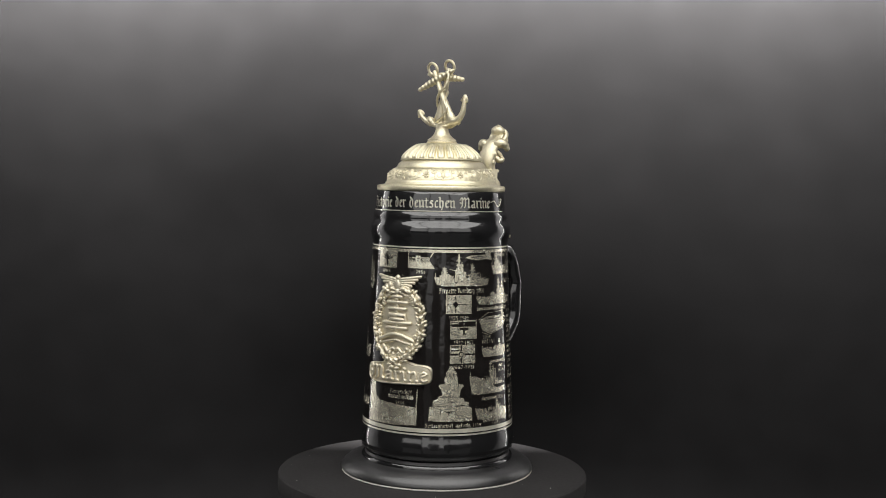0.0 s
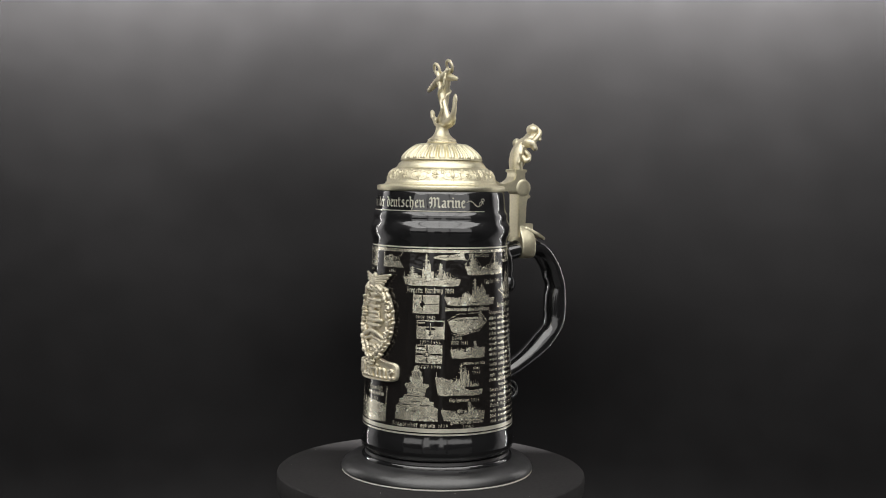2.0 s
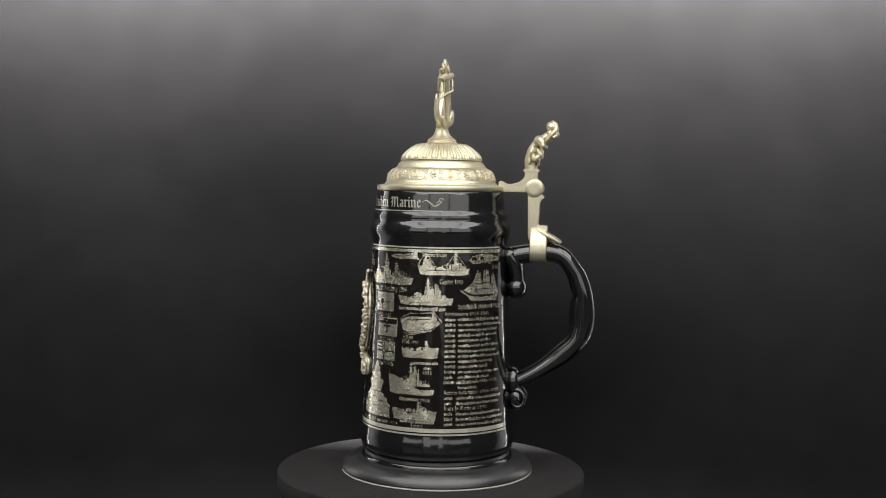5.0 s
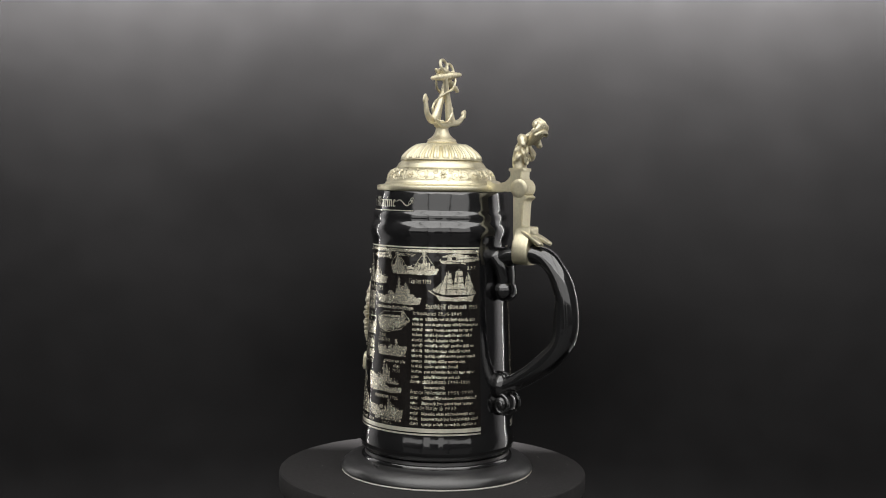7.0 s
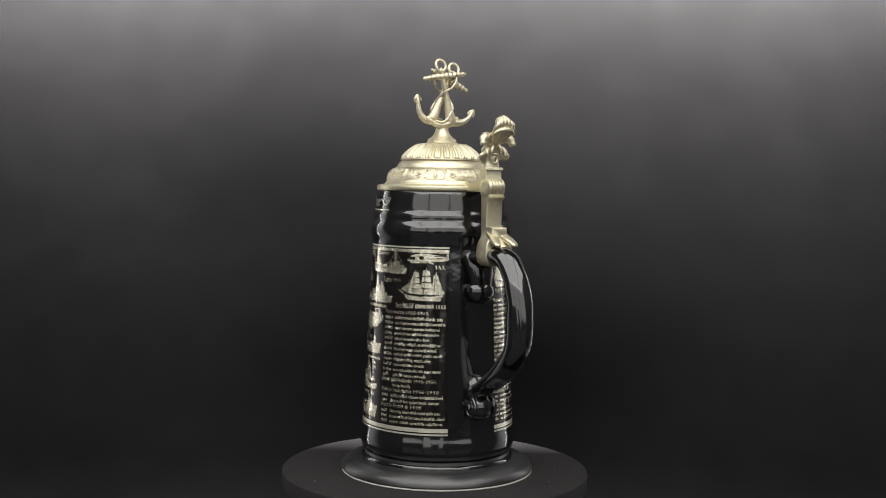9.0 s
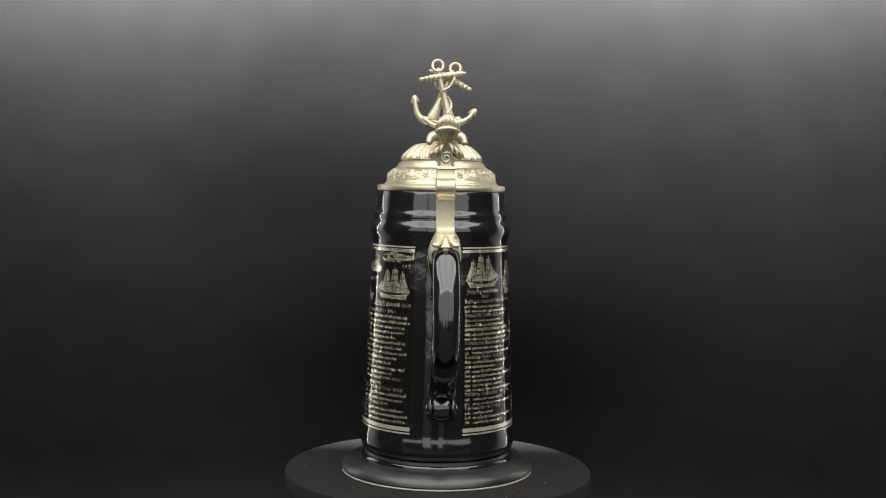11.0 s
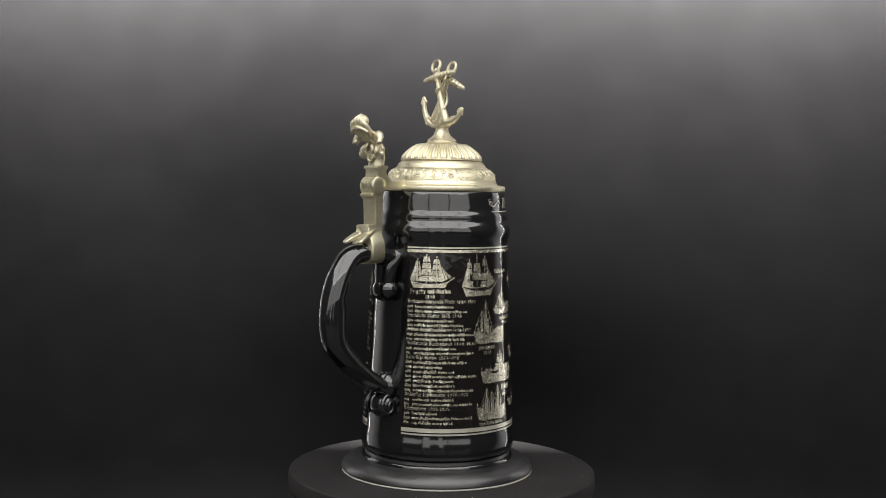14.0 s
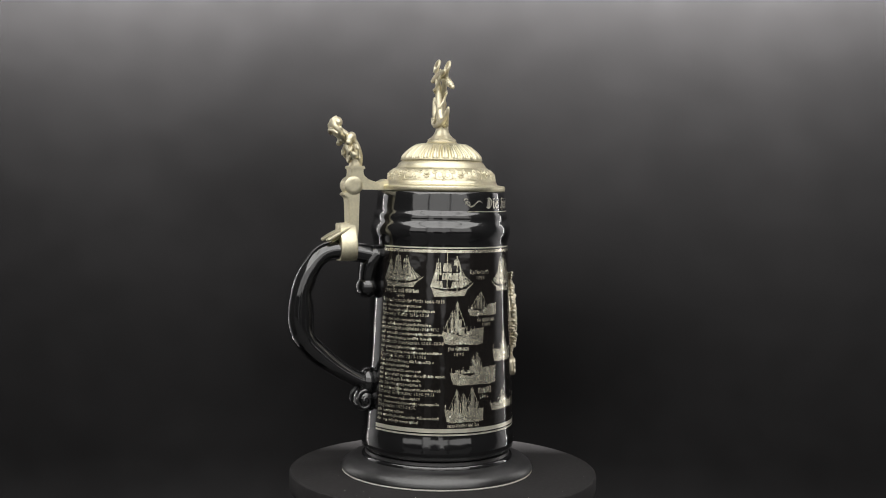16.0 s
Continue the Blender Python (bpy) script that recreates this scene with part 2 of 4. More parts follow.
def build_handle():
    outer = spline([(42, 151.0), (50, 153.6), (60.1, 155.2), (73.6, 155.1), (85.3, 151.0), (93.2, 142.6), (99.2, 133.0), (103.0, 119.5), (103.3, 105.9), (100.1, 94.2),
                    (94.5, 85.5), (86.9, 76.9), (77.3, 69.7), (67.7, 63.4), (58.1, 58.2), (46, 54)], 72)
    inner = spline([(42, 140), (50, 140.5), (57, 142.6), (64.1, 144.5), (71.9, 144.6), (78.5, 141.6), (83.7, 134.7), (86.9, 127.0), (88.8, 121.2), (87.4, 115.4), (86.4, 107.6), (86.2, 99.8),
                    (83.2, 92.0), (77.0, 86.1), (70.5, 79.8), (63.6, 74.2), (56.0, 69.5), (44, 64)], 72)
    for side in (outer, inner):
        side[:, 1] += 1.6 * np.exp(-((side[:, 0] - 85) / 12) ** 2) * (side[:, 1] > 130)
        side[:, 0] += np.interp(side[:, 1], [60, 95, 115, 150], [3.4, 3.2, 1.8, 1.8]) * np.clip((side[:, 0] - 58) / 34, 0, 1)
    s = np.linspace(0, 1, 72)
    width = np.interp(s, [0, 0.15, 0.35, 0.6, 0.8, 0.93, 1], [9.8, 8.9, 8.7, 8.8, 8.2, 7.8, 9.2])
    mid, half = (outer + inner) / 2, np.linalg.norm(outer - inner, axis=1) / 2
    bm = tube(np.stack([mid[:, 0], 0 * s, mid[:, 1]], 1), list(zip(half, width)), 28, across=(0, 1, 0), power=2.0)
    # the ear under the upper root, and the scroll at the lower one
    ear = spline([(47, 148), (50.5, 143), (52.0, 136), (52.4, 130), (52.4, 126)], 20)
    tube(np.stack([ear[:, 0], 0 * ear[:, 0], ear[:, 1]], 1), [(float(np.interp(i, [0, 7, 14, 19], [7, 6.0, 5.6, 5.6])), float(np.interp(i, [0, 7, 14, 19], [11.4, 10.0, 8.2, 7.6]))) for i in range(20)],
         20, bm, across=(0, 1, 0), power=2.0)
    blob(bm, (52.4, 0, 125.8), (7.4, 9.8, 7.8), u=24, v=16)
    blob(bm, (51.5, 0, 62), (6.0, 9.8, 10), u=20, v=14)
    blob(bm, (53.6, 0, 50.8), (7.0, 9.4, 8.4), u=28, v=18)
    for side in (-1, 1):
        coil = [(54.6 + (6.0 - 4.8 * k / 26) * math.cos(1.9 - k * 0.33), side * (6.6 + 0.13 * k), 50.4 + (7.0 - 5.6 * k / 26) * math.sin(1.9 - k * 0.33)) for k in range(26)]
        tube(coil, [1.6 - 0.025 * k for k in range(26)], 10, bm)
    part("handle", turned(bm, HANDLE), GLAZE, stein, "curved glossy black ceramic handle with finger hollows", smooth=60)


build_handle()


# ---- lid ----
TONGUES = 26


def flutes(r, z, a):
    """Rounded tongues parted by two fine grooves each."""
    if 211.6 < z < 220.6:
        k = min(1.0, (z - 211.6) / 0.8, (220.6 - z) / 0.8 + 0.2)
        u = abs((a * TONGUES / (2 * math.pi)) % 1.0 - 0.5)
        cut = 1.0 * math.exp(-((u - 0.135) / 0.050) ** 2) - 0.45 * math.cos(math.pi * (u - 0.32) / 0.36) * (u > 0.16)
        return r - 1.15 * k * cut
    return r


def build_lid():
    prof = [(38, 190), (43.2, 189.9), (44.0, 190.3), (44.2, 191.1), (44.2, 192.8), (44.0, 193.3), (43.4, 193.7), (39.4, 194.3), (38.6, 194.8), (38.4, 195.6), (38.0, 196.1), (37.8, 197.4),
            (37.0, 200.2), (36.0, 202.0), (34.6, 203.6), (32.8, 204.9), (31.8, 205.3), (31.2, 205.2), (30.9, 205.8), (30.6, 206.8), (30.0, 208.0), (28.9, 209.1), (27.9, 209.8), (27.6, 210.5), (27.9, 211.0), (27.9, 211.5)]
    prof += [(27.9 - 9.6 * t ** 1.35, 211.7 + 9.3 * t ** 0.9) for t in np.linspace(0.02, 1, 14)]
    prof += [(17.9, 221.3), (17.0, 221.6), (11, 222.2), (5, 222.3)]
    prof = [(r * (0.982 if z < 196 else 0.974), z) for r, z in prof]
    lid = part("lid", lathe(prof, 26 * 30, flutes), PEWTER, stein, "domed bright pewter lid with fluted crown", smooth=50)
    bm = lathe([(5, 222), (10.2, 222.2), (10.4, 222.8), (9.8, 223.2), (9.6, 223.8), (9.7, 224.4), (9.0, 225.0), (7.6, 225.9), (6.0, 227.4), (4.9, 229.4), (4.3, 231.6), (4.2, 233.8), (4.6, 235.2), (3.6, 236.0), (1, 236.2)], 48)
    part("finial_base", bm, PEWTER_CAST, lid, "turned pewter pedestal")
    return lid


lid = build_lid()


# ---- metalwork of the lid ----
DOME = [(36.9, 196.5), (36.6, 198.3), (36.3, 200.2), (35.3, 202.0), (34.0, 203.6), (32.2, 204.9)]


def on_dome(degrees, s, lift=0.0):
    """A point of the relief band: s runs from 0 at its foot to 1 at its top."""
    i = s * (len(DOME) - 1)
    k = np.arange(len(DOME))
    r, z = np.interp(i, k, [d[0] for d in DOME]), np.interp(i, k, [d[1] for d in DOME])
    a = radians(degrees)
    return ((r + lift * 0.8) * math.cos(a), (r + lift * 0.8) * math.sin(a), z + lift * 0.6)


def build_relief():
    bm = bmesh.new()
    n = 10

    def curl(c, s, flip, size, turns=1.7, r=0.40, start=0.0, up=1):
        """A spiral that winds in from its outer end; size in mm."""
        m = int(18 * turns)
        pts = []
        for k in range(m):
            a = start + turns * 2 * math.pi * k / (m - 1)
            q = size * (1 - 0.82 * k / (m - 1))
            pts.append(on_dome(c + flip * q * math.cos(a) * 1.64, s + up * q * math.sin(a) / 9.6, -0.24))
        tube(pts, [r * (1 - 0.35 * k / m) for k in range(m)], 6, bm)

    def sprig(c, s, dc, ds, size=1.0):
        pts = [on_dome(c + dc * q, s + ds * q, -0.30) for q in np.linspace(0, 1, 6)]
        tube(pts, [size * (0.25 + 0.55 * math.sin(math.pi * (0.15 + 0.75 * q))) for q in np.linspace(0, 1, 6)], 6, bm)

    for i in range(n):
        c = 36.0 * i + 7.0
        for k in range(9):
            a = 2 * math.pi * k / 9
            sprig(c + 1.3 * math.cos(a), 0.5 + 0.10 * math.sin(a), 2.5 * math.cos(a), 0.21 * math.sin(a), 0.8)
        blob(bm, on_dome(c, 0.5, 0.1), (0.85, 0.85, 0.75), u=8, v=6)
        for flip in (-1, 1):
            curl(c + flip * 13.6, 0.46, -flip, 3.9, 1.75, 0.40, 2.6)
            curl(c + flip * 7.6, 0.66, flip, 1.5, 1.3, 0.4, 0.5)
            curl(c + flip * 7.4, 0.24, flip, 1.3, 1.2, 0.38, -0.5, -1)
            for dc, ds, c0, s0 in ((2.2, 0.30, 9.2, 0.55), (2.6, -0.24, 9.0, 0.32), (1.8, 0.26, 15.6, 0.66), (1.4, -0.22, 16.2, 0.24), (2.6, 0.10, 4.2, 0.86), (2.6, -0.06, 4.0, 0.12)):
                sprig(c + flip * c0, s0, flip * dc, ds, 0.75)
            sprig(c + flip * 17.4, 0.2, flip * 0.5, 0.6, 0.7)
    part("relief_band", bm, PEWTER_CAST, lid, "cast scroll and flower relief", smooth=60)
    bm = bmesh.new()
    for r, z in ((37.4, 195.4), (30.8, 205.4), (27.4, 210.9)):
        tube([(r * math.cos(a), r * math.sin(a), z) for a in np.linspace(0, 2 * math.pi, 97)], 0.42, 6, bm)
    part("lid_beading", bm, PEWTER, lid, smooth=60)


build_relief()

ANCHOR_TURN = 40.6      # bearing of the anchors' plane


def shifted(bm, dx, dy):
    bmesh.ops.translate(bm, verts=bm.verts, vec=(dx * MM, dy * MM, 0))
    return bm


def anchor(name, ring, stock, shank, arms, v, tip_size, label):
    def at(p, dv=0.0):
        return (p[0], v + dv, p[1])
    bm = bmesh.new()
    tube([(ring[0] + 3.6 * math.cos(a), v + 1.2 * math.sin(a), ring[1] - 0.9 + 3.8 * math.sin(a)) for a in np.linspace(0, 2 * math.pi, 25)], 1.0, 8, bm)
    s = np.array(stock, float)
    line = [at(s[0] + (s[1] - s[0]) * k, stock_depth(k)) for k in np.linspace(0, 1, 61)]
    tube(line, [1.2 + 1.35 * math.sin(math.pi * k) + 0.28 * math.sin(k * 62) for k in np.linspace(0, 1, 61)], 10, bm)
    sh = np.array(shank, float)
    tube([at(sh[0] + (sh[1] - sh[0]) * k) for k in np.linspace(0, 1, 14)], [(1.6 + 3.0 * k ** 3, 1.7 + 1.0 * k) for k in np.linspace(0, 1, 14)], 10, bm, across=(0, 1, 0))
    for arm in arms:
        pts = spline(arm, 18)
        tube([at(p) for p in pts], [(float(np.interp(k, [0, 17], [3.0, 1.2])), float(np.interp(k, [0, 17], [2.5, 1.3]))) for k in range(18)], 10, bm, across=(0, 1, 0))
        d = pts[-1] - pts[-3]
        d /= np.linalg.norm(d)
        side = np.array((-d[1], d[0]))
        e = pts[-1]
        fl = [e - d * 2.6 - side * 0.3, e - d * 1.2 + side * tip_size, e + d * 2.8, e - d * 1.2 - side * tip_size]
        turn = Matrix.Rotation(-math.atan2(d[1], d[0]), 4, "Y")
        blob(bm, at(e + d * 0.4), (tip_size * 1.15, 1.0, tip_size * 0.8), turn, 10, 8)
        tube([at(p) for p in spline(fl, 10)], (0.65,) * 10, 6, bm)
    part(name, shifted(turned(bm, ANCHOR_TURN), 0.45, -1.5), PEWTER_CAST, lid, label, smooth=60)


def stock_depth(k):
    return -1.6 * (k - 0.5)


anchor("anchor", (-2.8, 275.0), [(-14.6, 264.8), (15.6, 269.4)], [(-2.6, 271.6), (5.9, 236.4)],
       [[(5.9, 236.3), (13.0, 236.4), (18.4, 239.2), (21.5, 243.0)], [(5.9, 236.3), (0.0, 234.3), (-6.0, 234.6), (-10.2, 237.6)]], -1.7, 2.5, "cast pewter anchor leaning across its twin")
anchor("anchor", (9.0, 273.4), [(19.6, 258.6), (-8.0, 271.2)], [(7.2, 270.4), (-6.6, 237.6)],
       [[(-6.6, 237.2), (-12.2, 237.8), (-16.4, 242.6), (-18.0, 251.4)], [(-6.6, 237.2), (0.0, 233.8), (6.0, 234.4), (10.6, 238.0)]], 1.7, 2.5, "cast pewter anchor leaning across its twin")


def build_rope():
    keys = [(-5.4, 1, 272), (-7.2, 3.4, 266), (-5.0, 4.6, 260), (1.0, 5.0, 256.6), (6.6, 1.5, 252), (8.8, -2.0, 247), (5.6, -4.8, 242.5), (2.2, -4.6, 238.6),
            (-2.6, -4.4, 236.2), (-8.4, -2.0, 236.8), (-10.0, 1.5, 235.4), (-5.0, 4.8, 233.6), (2.0, 5.0, 233.6), (8.0, 4.4, 235.2), (11.5, 2.0, 238.2), (13.5, -2.0, 237.4)]
    keys = [(u * 0.72 + 0.4, v * 0.8, z) for u, v, z in keys]
    pts = spline(keys, 90)
    bm = tube(pts, [0.85 + 0.14 * math.sin(i * 1.7) for i in range(90)], 8)
    pts = spline([(7.4, -1.0, 270.6), (8.4, -3.4, 265.4), (5.0, -4.2, 259.6), (1.0, -4.8, 257.4), (-1.6, 0.0, 254), (-3.2, 4.6, 250), (-5.6, 5.2, 245), (-2.0, 5.2, 240), (2.6, 4.6, 237.4), (3.6, 3.6, 234.8)], 60)
    tube(pts, [0.85 + 0.14 * math.sin(i * 1.7) for i in range(60)], 8, bm)
    part("rope", shifted(turned(bm, ANCHOR_TURN), 0.45, -1.5), PEWTER_CAST, lid, "cast rope wound round both anchors", smooth=60)


build_rope()


# ---- hinge, strap and thumb lift ----
def build_hinge():
    bm = bmesh.new()
    slab(bm, [(39.0, 190.2), (58.5, 190.2), (66.0, 189.6), (66.2, 198.0), (65.2, 200.0), (65.4, 204.4), (56.8, 204.4), (57.1, 201.5), (56.2, 199.2), (53.0, 196.8), (48.0, 195.4),
              (44.0, 195.7), (42.0, 197.3), (39.8, 197.4)], -5.8, 5.8, 0.5)
    slab(bm, [(56.4, 203.6), (66.0, 203.6), (66.4, 204.6), (66.0, 205.8), (56.4, 205.8), (55.9, 204.7)], -6.3, 6.3, 0.35)
    rows = []
    for w, r in [(-6.0, 3.0), (-6.0, 5.7), (-5.7, 6.1)] + [q for i in range(5) for q in ((-5.6 + 2.3 * i, 6.15), (-3.7 + 2.3 * i, 6.15), (-3.6 + 2.3 * i, 5.75), (-3.4 + 2.3 * i, 5.75))][:-2] + [(5.7, 6.1), (6.0, 5.7), (6.0, 3.0)]:
        rows.append([bm.verts.new(((63.6 + r * math.cos(a)) * MM, w * MM, (192.8 + r * math.sin(a)) * MM)) for a in np.linspace(0, 2 * math.pi, 32, endpoint=False)])
    for a, b in zip(rows, rows[1:]):
        for k in range(32):
            bm.faces.new((a[k], a[(k + 1) % 32], b[(k + 1) % 32], b[k]))
    bm.faces.new(rows[0])
    bm.faces.new(rows[-1])
    part("hinge", turned(bm, HANDLE), PEWTER, stein, "pewter hinge with knuckled barrel", smooth=40)
    bm = bmesh.new()
    slab(bm, [(59.3, 190), (66.8, 190), (68.2, 188.6), (70.4, 187.2), (69.9, 186.2), (67.4, 184.6), (66.9, 180), (66.4, 168), (67.0, 165.2), (68.8, 163.2), (72.2, 161.8), (72.2, 158), (60.4, 158),
              (59.8, 163), (59.6, 176)], -5.7, 5.7, 0.5)
    # the collar that grips the handle
    half = [(5.6, 168.0), (5.8, 165.0), (7.0, 161.6), (9.0, 158.0), (10.0, 154.0), (10.1, 149.5), (9.4, 146.0), (7.2, 143.9), (3.6, 143.2)]
    ring = half + [(-y, z) for y, z in reversed(half)]
    rows = []
    for rho, f in ((61.2, 0.95), (61.6, 0.99), (62.2, 1.0), (67.0, 1.012), (71.6, 1.0), (72.3, 0.985), (72.6, 0.95)):
        lean = (rho - 67.0) * 0.02
        rows.append([bm.verts.new((rho * MM, y * f * MM, (153.0 + (z - 153.0) * f - lean) * MM)) for y, z in ring])
    for a, b in zip(rows, rows[1:]):
        for k in range(len(ring)):
            bm.faces.new((a[k], a[(k + 1) % len(ring)], b[(k + 1) % len(ring)], b[k]))
    bm.faces.new(rows[0])
    bm.faces.new(rows[-1])
    # the split tail along the handle's back, and its tongue
    for side in (-1, 1):
        tube(spline([(66.6, side * 2.6, 164.4), (71.0, side * 3.8, 162.4), (76.0, side * 5.2, 160.0), (81.0, side * 6.4, 157.0)], 14),
             [(float(np.interp(k, [0, 13], [2.0, 1.2])), float(np.interp(k, [0, 8, 13], [3.6, 3.5, 2.2]))) for k in range(14)], 12, bm, across=(0, 1, 0), power=3)
    tube(spline([(66.5, 0, 164.4), (69.8, 0, 161.6), (74.0, 0, 158.4), (78.0, 0, 155.0)], 12), [(float(np.interp(k, [0, 11], [2.2, 1.0])), float(np.interp(k, [0, 11], [5.4, 4.2]))) for k in range(12)],
         12, bm, across=(0, 1, 0), power=2.4)
    part("handle_strap", turned(bm, HANDLE), PEWTER, stein, "pewter strap clasped round the handle", smooth=45)

    def leant(bm):
        for v in bm.verts:
            if v.co.z > 0.215:
                v.co.x -= 0.08 * (v.co.z - 0.215)
                v.co.z -= 0.03 * (v.co.z - 0.215)
        return turned(bm, HANDLE)

    path = spline([(61.2, 205), (60.6, 209.5), (61.0, 214), (62.8, 219), (66.2, 223.6), (70.6, 226.8), (74.2, 229.6), (76.6, 233.0), (77.4, 235.6)], 30)
    half = np.interp(np.linspace(0, 1, 30), [0, 0.2, 0.4, 0.6, 0.8, 1], [4.2, 4.2, 3.6, 3.2, 2.6, 1.8])
    wide = np.interp(np.linspace(0, 1, 30), [0, 0.1, 0.25, 0.35, 0.55, 0.7, 0.85, 1], [5.6, 5.4, 6.0, 6.2, 5.2, 5.4, 5.0, 3.0])
    bm = tube(np.stack([path[:, 0], 0 * half, path[:, 1]], 1), list(zip(half, wide)), 24, across=(0, 1, 0), power=2.2)
    lift = part("thumb_lift", leant(bm), PEWTER_CAST, stein, "cast pewter shell thumb lift", smooth=60)
    head = blob(bmesh.new(), (75.8, 0, 234.2), (3.9, 5.4, 4.2), u=20, v=14)
    tube(spline([(76.8, -7.0, 227.0), (78.6, -4.6, 228.8), (79.2, 0, 229.6), (78.6, 4.6, 228.8), (76.8, 7.0, 227.0)], 18), [1.0 + 0.5 * math.sin(math.pi * k / 17) for k in range(18)], 10, head)
    part("shell_head", leant(head), PEWTER_CAST, lift, "rounded shell head with a drooping lip", smooth=60)
    for side in (-1, 1):
        frill = [(x - 0.6, side * (w - 0.5), z) for (x, z), w in zip(path[3:26], wide[3:26])]
        part("edge_frill", leant(tube(frill, [1.0 + 0.55 * math.sin(k * 1.25) for k in range(23)], 10)), PEWTER_CAST, lift, "scalloped edge", smooth=60)
    for i in range(5):
        f = (i - 2) / 2
        ridge = spline([(66.6, f * 1.8, 220.4), (71.6, f * 4.2, 224.6), (76.4, f * 5.9, 230.4 - 0.8 * abs(f)), (78.8, f * 4.9, 235.6 - 2.2 * f * f), (76.4, f * 2.8, 238.4 - 2.0 * f * f)], 16)
        part("shell_rib", leant(tube(ridge, [0.8 + 1.0 * math.sin(math.pi * (k / 15) ** 1.3) for k in range(16)], 10)), PEWTER_CAST, lift, smooth=60)
    for side in (-1, 1):
        lobe = tube(spline([(65.0, side * 3.0, 222.6), (66.8, side * 6.6, 224.6), (68.4, side * 9.6, 223.6), (69.6, side * 11.0, 220.6)], 14),
                    [(2.0 + 1.3 * math.sin(math.pi * min(1, k / 11)), 2.2 + 1.5 * math.sin(math.pi * min(1, k / 12))) for k in range(14)], 14)
        part("side_lobe", leant(lobe), PEWTER_CAST, lift, "rounded drooping lobe", smooth=60)
        for keys, r0, r1 in (([(61.6, side * 3.4, 217.4), (62.6, side * 5.6, 214.4), (63.8, side * 8.4, 211.8), (65.4, side * 9.6, 213.2), (66.0, side * 8.2, 214.6)], 1.1, 0.9),
                             ([(64.0, side * 2.6, 220.4), (66.0, side * 5.0, 218.0), (67.4, side * 6.8, 215.4), (67.8, side * 6.4, 213.2)], 0.9, 0.9),
                             ([(66.4, side * 1.2, 221.4), (67.6, side * 2.6, 218.6), (67.8, side * 3.6, 215.8), (67.6, side * 3.2, 213.8)], 0.8, 0.6)):
            pts = spline(keys, 16)
            part("leaf", leant(tube(pts, [r0 + r1 * math.sin(math.pi * k / 15) for k in range(16)], 10)), PEWTER_CAST, lift, smooth=60)
    coil = [(66.0 - 0.02 * k, (3.6 - 0.1 * k) * math.cos(0.36 * k), 211.0 + (4.0 - 0.11 * k) * math.sin(0.36 * k)) for k in range(30)]
    part("scroll", leant(tube(coil, 0.9, 8)), PEWTER_CAST, lift, smooth=60)


build_hinge()


# ---- print on the body ----
body = [o for o in stein.children if o.name == "body"][0]
BAYER = np.array(((0, 8, 2, 10), (12, 4, 14, 6), (3, 11, 1, 9), (15, 7, 13, 5))) / 16.0
CELL = 0.2              # mm
PRINT_LIFT = 0.10       # mm over the glaze


def wrapped(degrees, z, lift=PRINT_LIFT, radius=None):
    r = (radius if radius else body_radius(z)) + lift
    a = radians(degrees)
    return (r * math.cos(a) * MM, r * math.sin(a) * MM, z * MM)


def run_mesh(quads, lift=PRINT_LIFT, radius=None):
    """Quads (deg0, deg1, z0, z1) laid on the glaze as one mesh, cut to follow the curve."""
    verts, faces = [], []
    for d0, d1, z0, z1 in quads:
        n = max(1, math.ceil((d1 - d0) / 2.4))
        k = len(verts)
        for i in range(n + 1):
            d = d0 + (d1 - d0) * i / n
            verts += [wrapped(d, z0, lift, radius), wrapped(d, z1, lift, radius)]
        faces += [(k + 2 * i, k + 2 * i + 2, k + 2 * i + 3, k + 2 * i + 1) for i in range(n)]
    return verts, faces


def printed(name, quads, label="", mat=None, lift=PRINT_LIFT, radius=None):
    verts, faces = run_mesh(quads, lift, radius)
    me = bpy.data.meshes.new(name)
    me.from_pydata(verts, [], faces)
    me.materials.append(mat or PRINT)
    me.shade_smooth()
    ob = new(name, me)
    ob.parent = body
    if label:
        tagged(ob, label)
    return ob


